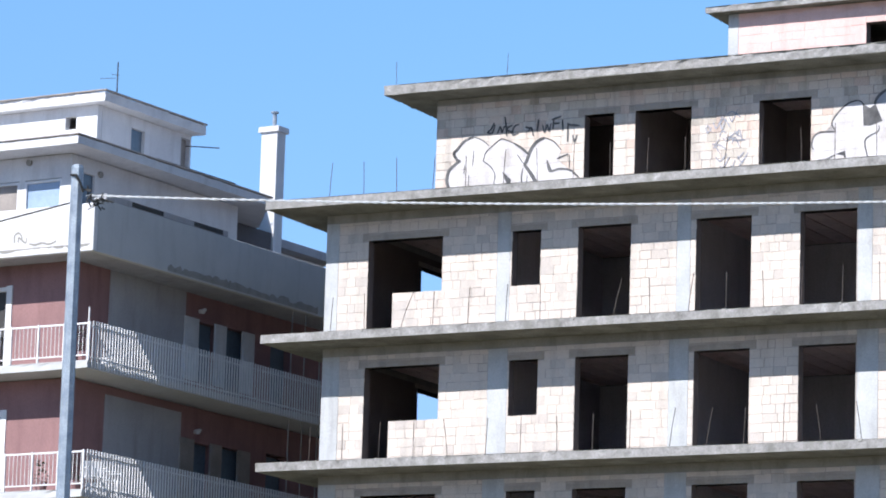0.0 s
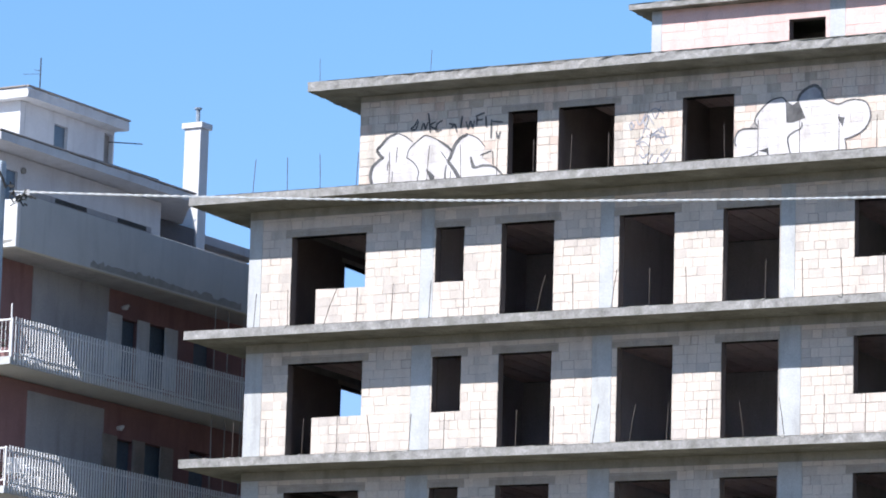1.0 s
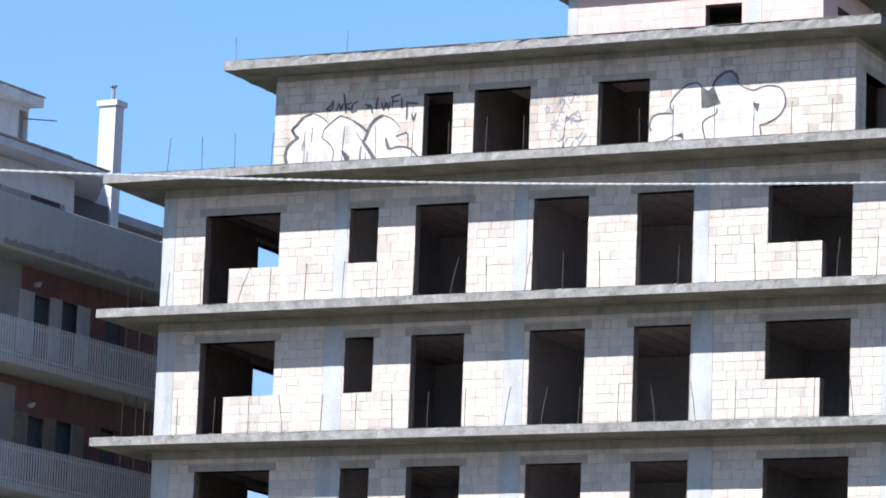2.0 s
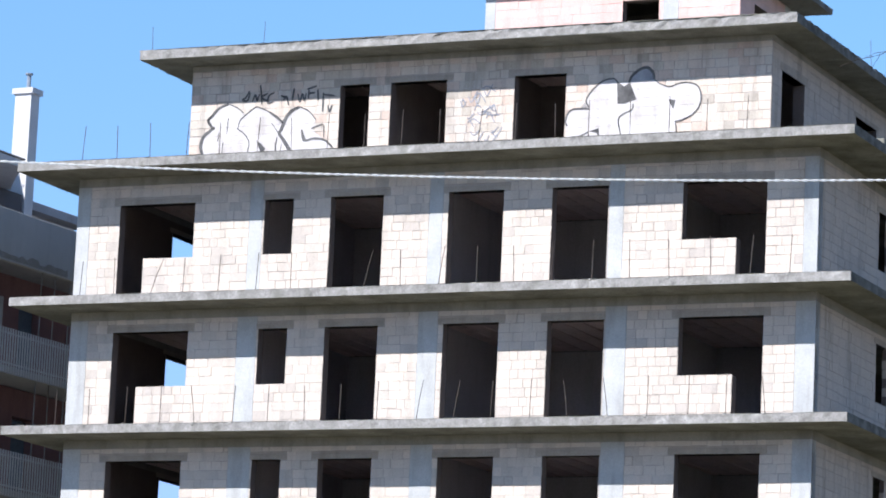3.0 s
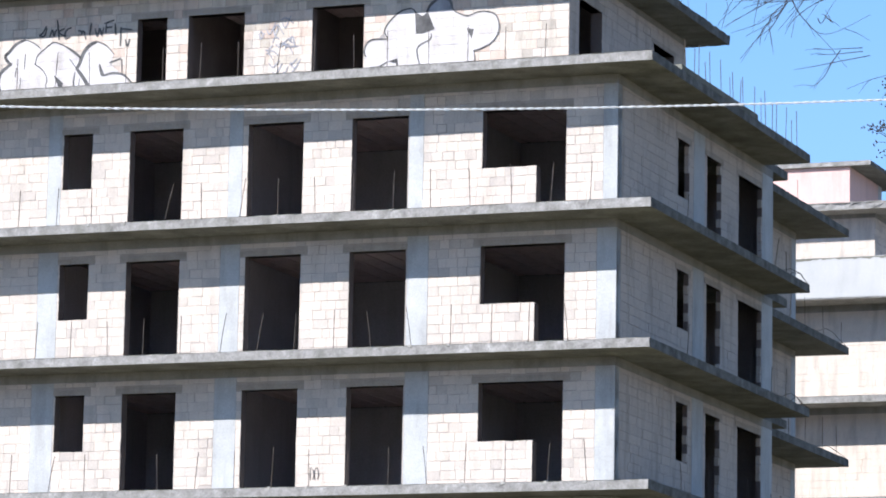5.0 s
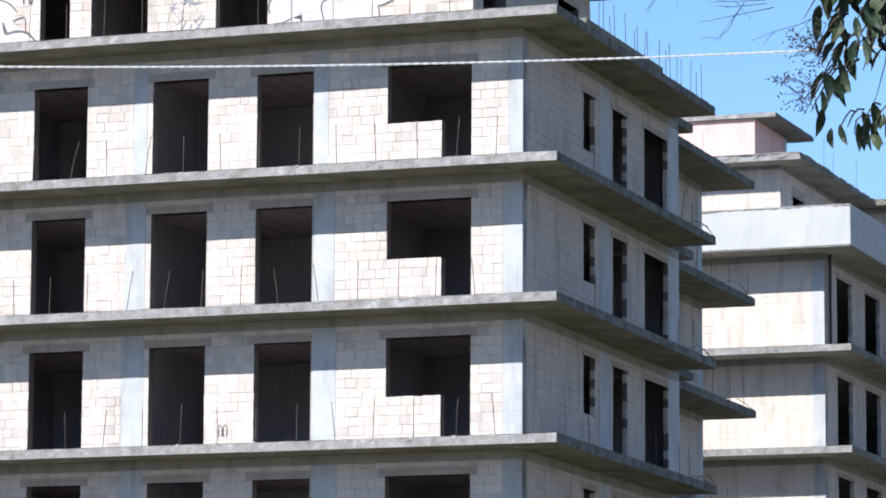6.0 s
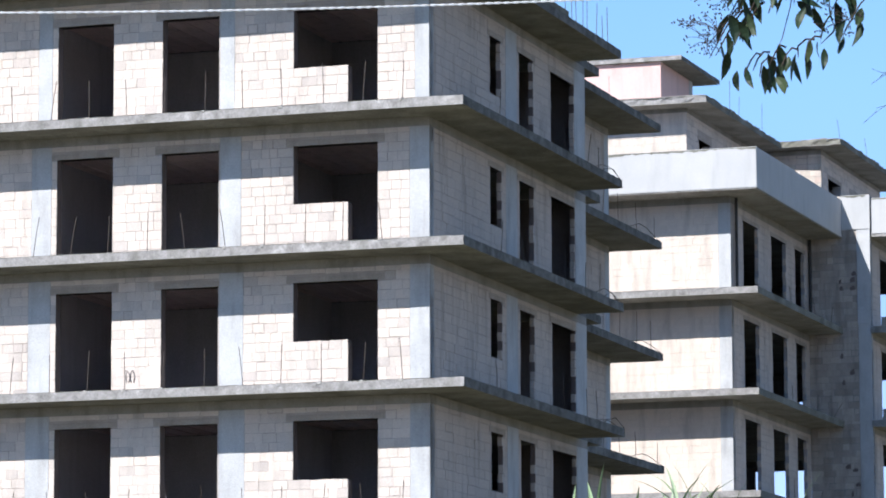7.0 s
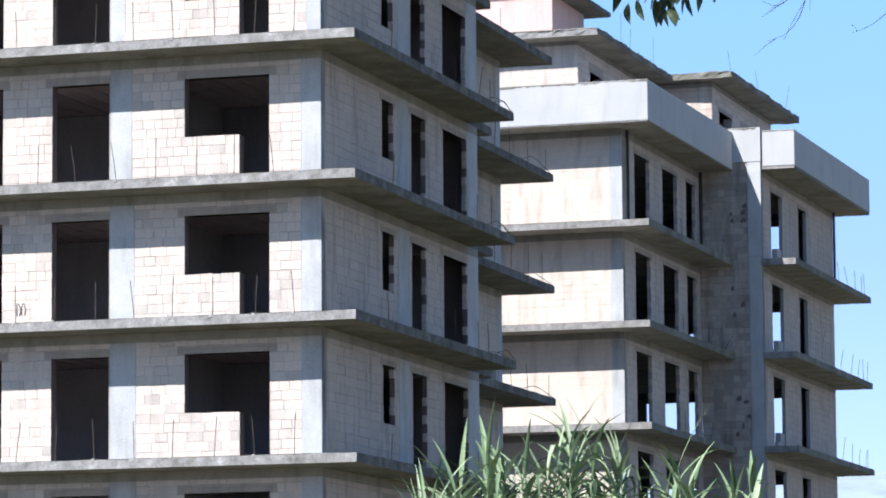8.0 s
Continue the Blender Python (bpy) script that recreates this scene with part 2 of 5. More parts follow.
def wall_body(s0, s1, z0, z1, openings, d0, d1):
    """A wall with openings that go right through it, as one closed mesh; its reveals and inner face take the second material."""
    cs = sorted({s0, s1, *[c for o in openings for c in o[:2] if s0 < c < s1]})
    cz = sorted({z0, z1, *[c for o in openings for c in o[2:] if z0 < c < z1]})
    solid = set()
    for i, (a, b) in enumerate(zip(cs, cs[1:])):
        for j, (c, d) in enumerate(zip(cz, cz[1:])):
            s, z = (a + b) / 2, (c + d) / 2
            if not any(o[0] < s < o[1] and o[2] < z < o[3] for o in openings):
                solid.add((i, j))
    bm, made = bmesh.new(), {}

    def at(i, k, j):
        if (i, k, j) not in made:
            made[i, k, j] = bm.verts.new((cs[i], (d0, d1)[k], cz[j]))
        return made[i, k, j]

    outer = []
    for i, j in solid:
        outer.append(bm.faces.new((at(i, 0, j), at(i + 1, 0, j), at(i + 1, 0, j + 1), at(i, 0, j + 1))))
        bm.faces.new((at(i, 1, j), at(i, 1, j + 1), at(i + 1, 1, j + 1), at(i + 1, 1, j)))
        if (i - 1, j) not in solid:
            f = bm.faces.new((at(i, 0, j), at(i, 0, j + 1), at(i, 1, j + 1), at(i, 1, j)))
            if i == 0:
                outer.append(f)
        if (i + 1, j) not in solid:
            f = bm.faces.new((at(i + 1, 0, j), at(i + 1, 1, j), at(i + 1, 1, j + 1), at(i + 1, 0, j + 1)))
            if i == len(cs) - 2:
                outer.append(f)
        if (i, j - 1) not in solid:
            bm.faces.new((at(i, 0, j), at(i, 1, j), at(i + 1, 1, j), at(i + 1, 0, j)))
        if (i, j + 1) not in solid:
            bm.faces.new((at(i, 0, j + 1), at(i + 1, 0, j + 1), at(i + 1, 1, j + 1), at(i, 1, j + 1)))
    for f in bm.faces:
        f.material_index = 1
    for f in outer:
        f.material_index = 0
    return bm


def block_verts(a, b, c, d, depth=0.02, chamfer=0.0035):
    k = chamfer
    return [(a, depth, c), (b, depth, c), (b, depth, d), (a, depth, d), (a, k, c), (b, k, c), (b, k, d), (a, k, d), (a + k, 0, c + k), (b - k, 0, c + k), (b - k, 0, d - k), (a + k, 0, d - k)]


BLOCK_FACES = [(0, 1, 5, 4), (1, 2, 6, 5), (2, 3, 7, 6), (3, 0, 4, 7), (4, 5, 9, 8), (5, 6, 10, 9), (6, 7, 11, 10), (7, 4, 8, 11), (8, 9, 10, 11)]
unit_block = {}


def blocks(parent, rng, s0, s1, z0, z1, holes, material, course=0.2075, singles=None, lengths=(0.2, 0.42), gap=(0.003, 0.008)):
    """Courses of blocks on a wall: single pieces inside the stretch singles, the rest joined."""
    verts, faces, z, row = [], [], z0, 0
    while z < z1 - 0.05:
        top = min(z + course, z1)
        if z1 - top < 0.06:
            top = z1
        cut = [h[:2] for h in holes if min(top, h[3]) - max(z, h[2]) > 0.035]
        for a, b in free_spans(s0, s1, cut):
            s = a
            while s < b - 0.01:
                step = rng.uniform(*lengths)
                e = b if b - s - step < 0.12 else s + step
                g = rng.uniform(*gap) * (3.0 if rng.random() < 0.12 else 1.0)
                dd = rng.uniform(-0.004, 0.004)
                x0, x1, y0, y1 = s + g, e - g, z + g + rng.uniform(-0.003, 0.003), top - g
                if x1 - x0 > 0.03:
                    if singles and singles[0] < s < singles[1]:
                        if material.name not in unit_block:
                            me = bpy.data.meshes.new("block")
                            me.from_pydata(block_verts(0, 1, 0, 1, 0.02, 0.014), [], BLOCK_FACES)
                            me.materials.append(material)
                            unit_block[material.name] = me
                        ob = new("block", unit_block[material.name])
                        ob.parent = parent
                        ob.matrix_local = Matrix.Translation((x0, dd, y0)) @ Matrix.Diagonal((x1 - x0, 1, y1 - y0, 1))
                    else:
                        n = len(verts)
                        k = [(rng.gauss(0, 0.004), rng.gauss(0, 0.004)) for _ in range(4)]
                        verts += [(x + k[i % 4][0], y + dd, w + k[i % 4][1]) for i, (x, y, w) in enumerate(block_verts(x0, x1, y0, y1))]
                        faces += [tuple(i + n for i in f) for f in BLOCK_FACES]
                s = e
        z, row = top, row + 1
    if verts:
        me = bpy.data.meshes.new("blockwork")
        me.from_pydata(verts, [], faces)
        me.materials.append(material)
        ob = new("blockwork", me)
        ob.parent = parent
        tagged(ob, kind="stuff")


def storey(parent, rng, m, s0, s1, z0, z1, openings, columns, material=BLOCK, beam=0.2, thick=0.28, singles=None, lintels=True, laid=True, body=MORTAR, lengths=(0.2, 0.42), gap=(0.003, 0.008), inside=SHADE_CLAY):
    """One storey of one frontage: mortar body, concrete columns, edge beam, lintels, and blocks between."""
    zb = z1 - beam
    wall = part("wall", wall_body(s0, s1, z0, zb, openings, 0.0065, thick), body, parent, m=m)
    # reveals and inner faces: the default colour already holds their shade
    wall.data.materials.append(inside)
    solid = list(openings)
    for a, b in columns:
        part("column", boxes((a, b, -0.004, thick + 0.004, z0, zb + 0.002), bevel=0.008), CONCRETE, wall)
        solid.append((a, b, z0, z1))
    if beam:
        part("edge_beam", boxes((s0, s1, -0.001, thick + 0.002, zb, z1)), BEAM, wall)
    if lintels:
        tops = {}
        for o in openings:
            if zb - o[3] > 0.1 and not any(abs(q[2] - o[3]) < 0.01 and q[0] < o[1] and q[1] > o[0] for q in openings):
                tops.setdefault(round(o[3], 2), []).append(o[:2])
        for top, spans in tops.items():
            merged = []
            for a, b in sorted(spans):
                if merged and a - merged[-1][1] < 0.05:
                    merged[-1][1] = max(b, merged[-1][1])
                else:
                    merged.append([a, b])
            for a, b in merged:
                a, b = max(a - 0.16, s0), min(b + 0.16, s1)
                part("lintel", boxes((a, b, -0.003, thick + 0.003, top, top + 0.12), bevel=0.006), LINTEL, wall)
                solid.append((a, b, top, top + 0.12))
    if laid:
        blocks(wall, rng, s0, s1, z0, zb, solid, material, singles=singles, lengths=lengths, gap=gap)
    return wall


tooth_mesh = {}


def toothing(parent, m, openings, rng):
    """Raw block ends that stick out in every second course at the far side of an opening."""
    if not tooth_mesh:
        tooth_mesh["block"] = mesh_of("toothing_block", boxes((-1, 0, 0.004, 0.11, 0.006, 0.2), bevel=0.006), BLOCK_SIDE)
    for a, b, c, d in openings:
        z = c + 0.02 + 0.2075 * rng.randint(0, 1)
        while z < d - 0.22:
            ob = new("toothing_block", tooth_mesh["block"])
            ob.parent = parent
            ob.matrix_local = m @ Matrix.Translation((b - 0.001, 0, z)) @ Matrix.Diagonal((rng.uniform(0.02, 0.085), 1, 1, 1))
            z += 0.2075 * rng.choice((1, 2, 2, 3))


def slab(parent, rng, outline, top, thick=0.2, material=SLAB, rough=0.004, name="floor_slab"):
    """A concrete floor plate with an uneven poured edge."""
    pts = []
    for (x0, y0), (x1, y1) in zip(outline, outline[1:] + outline[:1]):
        n = max(1, int(math.hypot(x1 - x0, y1 - y0) / 0.18))
        for i in range(n):
            pts.append((x0 + (x1 - x0) * i / n, y0 + (y1 - y0) * i / n))
    bm = bmesh.new()
    lo = [bm.verts.new((x + rng.gauss(0, rough * 0.4), y + rng.gauss(0, rough * 0.4), top - thick + rng.gauss(0, rough * 0.5))) for x, y in pts]
    mid = [bm.verts.new((x + rng.gauss(0, rough), y + rng.gauss(0, rough), top - thick * 0.35 + rng.gauss(0, rough))) for x, y in pts]
    up = [bm.verts.new((x + rng.gauss(0, rough), y + rng.gauss(0, rough), top + rng.gauss(0, rough * 0.7))) for x, y in pts]
    n = len(pts)
    for i in range(n):
        j = (i + 1) % n
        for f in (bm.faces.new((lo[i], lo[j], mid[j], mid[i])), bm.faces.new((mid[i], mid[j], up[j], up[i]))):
            # sunlit tone on edges along the frontage, shaded tone on the side edges
            if material in (SLAB, SLAB_BOUNCED):
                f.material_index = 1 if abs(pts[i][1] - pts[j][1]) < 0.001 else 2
    for a, b, c in tessellate_polygon([[Vector((x, y, 0)) for x, y in pts]]):
        bm.faces.new((up[a], up[b], up[c]))
        bm.faces.new((lo[c], lo[b], lo[a]))
    bmesh.ops.recalc_face_normals(bm, faces=bm.faces[:])
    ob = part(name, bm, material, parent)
    ob.data.materials.append(SUNLIT_SKIM)
    ob.data.materials.append(SHADED_STAIN if material is SLAB else SLAB)
    return ob


def ribbed_ceiling(x0, x1, y0, y1, top):
    """Clay pots between concrete joists, as one plate with shallow grooves below."""
    line, x = [], x0
    while x < x1 - 0.1:
        e = min(x + 0.4, x1)
        line += [(x, top - 0.06), (e, top - 0.06)]
        if e + 0.1 < x1:
            line += [(e, top - 0.045), (e + 0.1, top - 0.045)]
        x = e + 0.1
    bm = bmesh.new()
    rows = [[bm.verts.new((px, y, pz)) for px, pz in line + [(line[-1][0], top - 0.003), (x0, top - 0.003)]] for y in (y0, y1)]
    n = len(rows[0])
    for i in range(n):
        bm.faces.new((rows[0][i], rows[0][(i + 1) % n], rows[1][(i + 1) % n], rows[1][i]))
    bm.faces.new(rows[0][::-1])
    bm.faces.new(rows[1])
    return bm


def rebar(parent, rng, x, y, z, height=0.75, lean=0.035, radius=0.0075):
    """A straight starter bar, now and then one that has been knocked over a little."""
    h = height * rng.uniform(0.75, 1.15)
    k = 2.5 if rng.random() < 0.28 else 1.0
    dx, dy = rng.gauss(0, lean * k) * h, rng.gauss(0, lean) * h
    bm = tube(bmesh.new(), [(0, 0, -0.08), (dx * 0.5 + rng.gauss(0, 0.006), dy * 0.5, h * 0.5), (dx, dy, h)], radius, 5)
    return part("starter_bar", bm, RUST, parent, m=Matrix.Translation((x, y, z)))


def starter_bar(parent, at, height, lean=0.0, away=0.0, radius=0.0085):
    """A thin starter bar that leans along and away from its slab edge."""
    x, y, z = at
    bm = tube(bmesh.new(), [(0, 0, -0.06), (lean * height * 0.46, away * height * 0.5, height * 0.5), (lean * height, away * height, height)], radius, 5)
    return part("starter_bar", bm, RUST, parent, m=Matrix.Translation((x, y, z)))


def mortar_dab(parent, rng, x, y, z):
    """A pale lump of cement left on the slab edge where a bar comes out."""
    w, h = rng.uniform(0.018, 0.04), rng.uniform(0.03, 0.06)
    bm = boxes((-w, w, -0.008, 0.05, -h, 0.012), bevel=0.006)
    for v in bm.verts:
        v.co.x += rng.gauss(0, 0.012)
        v.co.z += rng.gauss(0, 0.010)
    return part("mortar_dab", bm, DAB, parent, m=Matrix.Translation((x, y, z)))


def ribbon(bm, pts, width, d, steps=6):
    """A painted stroke on a wall: a smooth band through points (s, z), with a brushed width."""
    p = [Vector((a, b)) for a, b in pts]
    p = [2 * p[0] - p[1]] + p + [2 * p[-1] - p[-2]]
    line = []
    for i in range(1, len(p) - 2):
        for k in range(steps):
            t = k / steps
            line.append(0.5 * (2 * p[i] + (p[i + 1] - p[i - 1]) * t + (2 * p[i - 1] - 5 * p[i] + 4 * p[i + 1] - p[i + 2]) * t * t + (3 * p[i] - p[i - 1] - 3 * p[i + 1] + p[i + 2]) * t ** 3))
    line.append(p[-2])
    prev = None
    for i, q in enumerate(line):
        t = (line[min(i + 1, len(line) - 1)] - line[max(i - 1, 0)]).normalized()
        w = width * (0.55 + 0.45 * math.sin(math.pi * (0.12 + 0.76 * i / (len(line) - 1))))
        nrm = Vector((-t.y, t.x)) * w / 2
        pair = (bm.verts.new((q.x + nrm.x, d, q.y + nrm.y)), bm.verts.new((q.x - nrm.x, d, q.y - nrm.y)))
        if prev:
            bm.faces.new((prev[0], prev[1], pair[1], pair[0]))
        prev = pair
    return bm


def bent_bar(parent, rng, a, b, lift):
    """A reinforcing bar that sticks out of a slab and sags back in a loop."""
    a, b = Vector(a), Vector(b)
    pts = [a.lerp(b, t) + Vector((rng.gauss(0, 0.02), 0, lift * math.sin(math.pi * min(1, t * 1.05)) * rng.uniform(0.8, 1.2))) for t in (0, 0.2, 0.4, 0.6, 0.8, 1.0)]
    return part("bent_bar", tube(bmesh.new(), pts, 0.009, 5), RUST, parent)


def clip(poly, k, limit, keep_above):
    out = []
    for p, q in zip(poly, poly[1:] + poly[:1]):
        a, b = (p[k] - limit, q[k] - limit) if keep_above else (limit - p[k], limit - q[k])
        if a >= 0:
            out.append(p)
        if a * b < 0:
            t = a / (a - b)
            out.append((p[0] + (q[0] - p[0]) * t, p[1] + (q[1] - p[1]) * t))
    return out


def painted_blocks(bm, rng, pts, d, z0, course=0.2075):
    """Paint over blockwork: the joints stay open in it."""
    z = z0
    while z < max(p[1] for p in pts):
        s = min(p[0] for p in pts)
        while s < max(p[0] for p in pts):
            e = s + rng.uniform(0.28, 0.5)
            g = rng.uniform(0.0008, 0.0035)
            cell = clip(clip(clip(clip(list(pts), 0, s + g, True), 0, e - g, False), 1, z + g, True), 1, z + course - g, False)
            if len(cell) > 2:
                f = bm.faces.new([bm.verts.new((a, d, b)) for a, b in cell])
                bmesh.ops.triangulate(bm, faces=[f])
            s = e
        z += course
    return bm


def ragged_band(bm, rng, m, s0, s1, top, depth, d):
    """A stain or broken strip along an edge: straight on top, torn below."""
    s, prev = s0, None
    while s < s1 + 0.01:
        low = top - depth * rng.uniform(0.25, 1.0) * (0.7 + 0.6 * noise.noise((s * 0.9, top, 2.0)))
        pair = (bm.verts.new(m @ Vector((s, d, top))), bm.verts.new(m @ Vector((s, d, low))))
        if prev:
            bm.faces.new((prev[0], prev[1], pair[1], pair[0]))
        prev = pair
        s += rng.uniform(0.05, 0.16)
    return bm


def patch(bm, pts, d):
    f = bm.faces.new([bm.verts.new((a, d, b)) for a, b in pts])
    bmesh.ops.triangulate(bm, faces=[f])
    return bm


# ---- ground and distance ----
def ground_sheet():
    bm = bmesh.new()
    n, half = 60, 2500.0
    grid = {}
    for i in range(n + 1):
        for j in range(n + 1):
            x, y = half * (2 * i / n - 1), half * (2 * j / n - 1)
            far = max(0.0, math.hypot(x, y) - 500) / 2000
            grid[i, j] = bm.verts.new((x, y, far * 12 * noise.noise((x / 400, y / 400, 3.1))))
    for i in range(n):
        for j in range(n):
            bm.faces.new((grid[i, j], grid[i + 1, j], grid[i + 1, j + 1], grid[i, j + 1]))
    return tagged(part("ground", bm, GROUND), "dry rough ground between the buildings and the street", "ground", kind="structure")


def far_hill():
    bm = bmesh.new()
    prev = None
    for i in range(70):
        x = 200 + 12.0 * i
        h = 118 + 10 * noise.noise((x / 160, 0.3, 0)) + 5 * noise.noise((x / 40, 4, 0))
        row = [bm.verts.new((x, 1500, -5)), bm.verts.new((x, 1560, h * 0.7)), bm.verts.new((x, 1700, h)), bm.verts.new((x, 2000, -5))]
        if prev:
            for k in range(3):
                bm.faces.new((prev[k], row[k], row[k + 1], prev[k + 1]))
        prev = row
    return tagged(part("backdrop", bm, HILL), "low hazy hill far behind the buildings", "hill", kind="structure")


ground_sheet()
far_hill()

# ---- the unfinished block with graffiti on its top storey ----
rng = random.Random(7)
shell = thing("unfinished_apartment_block", pose(14.534, 83.065, 1.577, 0, 0, HEADING), "unfinished concrete and tuff-block apartment block with empty openings", "building", "unfinished blocks")
TOP = 2.31
FRONT_HOLES = [(-17.07, -15.12, 1.03, TOP), (-17.07, -16.40, 0, 1.03), (-13.32, -12.59, 1.03, TOP), (-11.65, -10.33, 0, TOP), (-8.72, -7.38, 0, TOP),
               (-6.21, -4.87, 0, TOP), (-3.12, -1.18, 1.02, TOP), (-1.86, -1.18, 0, 1.02)]
SIDE_HOLES = [(4.28, 5.13, 1.05, 2.36), (6.49, 7.6, 0, 2.36), (9.0, 10.93, 0, 2.36)]


def lifted(holes, z):
    return [(a, b, c + z, d + z) for a, b, c, d in holes]


OUTLINE = [(-19.21, -1.18), (1.15, -1.18), (1.15, 11.1), (-0.02, 11.1), (-0.02, 13.2), (-0.75, 13.2), (-0.75, 21.6), (-19.21, 21.6)]
FIRST, LAST = 0, 5
for k in range(FIRST, LAST + 1):
    z, z1 = 3.0 * k, 3.0 * k + (2.97 if k == LAST else 2.8)
    wide = {5: 0.34, 4: 0.5, 3: 0.56}.get(k, 0.6)
    seen = k >= 1
    cols = [(-18.2, -18.2 + 0.34 + (0.12 if k < 5 else 0)), (-13.36 - wide, -13.36), (-8.88 - wide * 0.9, -8.88 + 0.03), (-4.84, -4.84 + wide), (-0.33 if k == 5 else -0.45, 0.0)]
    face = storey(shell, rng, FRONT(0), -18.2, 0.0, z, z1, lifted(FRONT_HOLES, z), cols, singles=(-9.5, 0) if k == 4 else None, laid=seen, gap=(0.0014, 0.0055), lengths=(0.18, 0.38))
    if k == 3:
        for s, w in ((-7.02, 0.0), (-6.96, 0.03), (-6.9, -0.02), (-6.84, 0.02)):
            part("graffiti_stroke", ribbon(bmesh.new(), [(s, 9.28), (s + w, 9.42), (s - w, 9.56)], 0.025, -0.012), PAINT_BLACK, face, "small dark scribble")
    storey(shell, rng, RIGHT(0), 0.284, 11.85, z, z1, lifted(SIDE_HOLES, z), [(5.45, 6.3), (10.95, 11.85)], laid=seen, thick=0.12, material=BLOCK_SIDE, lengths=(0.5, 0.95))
    if seen:
        toothing(shell, RIGHT(0), lifted(SIDE_HOLES, z), rng)
    storey(shell, rng, RIGHT(-1.93), 11.85, 20.6, z, z1, [], [(20.2, 20.6)], laid=seen, material=BLOCK_SIDE, lengths=(0.5, 0.95))
    storey(shell, rng, BACK(20.6), 2.22, 18.2, z, z1, lifted([(4, 5.4, 0, TOP), (8, 9.4, 0.9, TOP), (12, 13.4, 0, TOP)], z), [], laid=False)
    storey(shell, rng, LEFT(-18.2), -20.3, -0.29, z, z1, lifted([(-6.5, -4.25, 1.0, 2.5), (-15, -13.5, 0, TOP)], z), [], laid=False)
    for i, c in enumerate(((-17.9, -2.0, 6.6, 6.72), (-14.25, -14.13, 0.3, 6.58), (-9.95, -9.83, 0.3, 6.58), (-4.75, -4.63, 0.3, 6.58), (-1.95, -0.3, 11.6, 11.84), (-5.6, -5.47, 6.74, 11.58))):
        # the one behind the side doors has room shade in its colour
        part("partition", boxes((*c, z, z1 - 0.07)), DIM_PARTITION if i == 4 else RENDER_COAT, shell)
    # added plate, out of sight from below, to brighten the rooms by bounce
    part("bounce_plate", boxes((-17.88, -0.32, 0.3, 6.55, z + 0.003, z + 0.03)), FLOOR_BOUNCE, shell, "unseen pale floor plate added to bounce light into the rooms")
    part("ceiling", ribbed_ceiling(-17.88, -0.3, 0.3, 6.58, z1), CLAY_POTS, shell, "ceiling of red clay pots between joists")
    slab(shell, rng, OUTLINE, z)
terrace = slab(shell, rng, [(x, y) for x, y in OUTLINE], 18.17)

# top storey, set back behind a terrace
G0, G1 = 18.17, 21.15
GTOP = 20.5
g_holes = [(-12.71, -11.95, G0, GTOP), (-11.40, -9.97, G0, GTOP), (-8.26, -6.98, G0, GTOP)]
attic = storey(shell, rng, FRONT(2.4), -16.64, -2.0, G0, G1, g_holes, [], material=BLOCK_PINK, beam=0.14)
storey(shell, rng, RIGHT(-1.99), 2.42, 11.0, G0, G1, [(3.08, 4.68, G0, 20.47), (8.5, 10.1, 19.6, 20.57)], [], material=BLOCK_SIDE, beam=0.14, lengths=(0.5, 0.95))
storey(shell, rng, LEFT(-16.64), -11.0, -2.69, G0, G1, [], [], beam=0.14, laid=False)
storey(shell, rng, BACK(11.0), 2.28, 16.35, G0, G1, [], [], beam=0.14, laid=False)
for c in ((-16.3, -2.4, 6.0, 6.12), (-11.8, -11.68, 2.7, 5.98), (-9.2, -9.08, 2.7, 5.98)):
    # attic partitions take the colour with room shade in it
    part("partition", boxes((*c, G0, G1 - 0.07)), DIM_PARTITION, shell)
# same unseen bounce plate for the attic rooms
part("bounce_plate", boxes((-16.33, -2.32, 2.71, 5.97, G0 + 0.003, G0 + 0.03)), FLOOR_BOUNCE, shell, "unseen pale floor plate added to bounce light into the rooms")
part("ceiling", ribbed_ceiling(-16.34, -2.3, 2.7, 5.98, G1), CLAY_POTS, shell, "ceiling of red clay pots between joists")
slab(shell, rng, [(-17.58, 1.42), (-1.1, 1.42), (-1.1, 11.72), (-17.58, 11.72)], 21.37, 0.22, rough=0.012, name="roof_slab")

# stair tower on the roof
storey(shell, rng, FRONT(6.0), -10.65, -4.11, 21.38, 23.6, [(-7.08, -6.15, 22.2, 23.1)], [(-10.65, -10.38), (-6.05, -5.65)], material=PINK, body=MORTAR_PINK, beam=0.0, lintels=False, gap=(0.0004, 0.0014))
storey(shell, rng, RIGHT(-4.1), 6.02, 9.6, 21.38, 23.6, [(7.0, 8.3, 22.2, 23.1)], [(9.2, 9.6)], material=PINK, body=MORTAR_PINK, beam=0.0, lintels=False, gap=(0.0004, 0.0014))
part("tower_back", boxes((-10.65, -4.4, 9.3, 9.55, 21.38, 23.6), (-10.65, -10.37, 6.3, 9.3, 21.38, 23.6)), MORTAR, shell)
slab(shell, rng, [(-11.1, 5.65), (-3.3, 5.65), (-3.3, 10.4), (-11.1, 10.4)], 23.74, 0.14, rough=0.014, name="roof_slab")

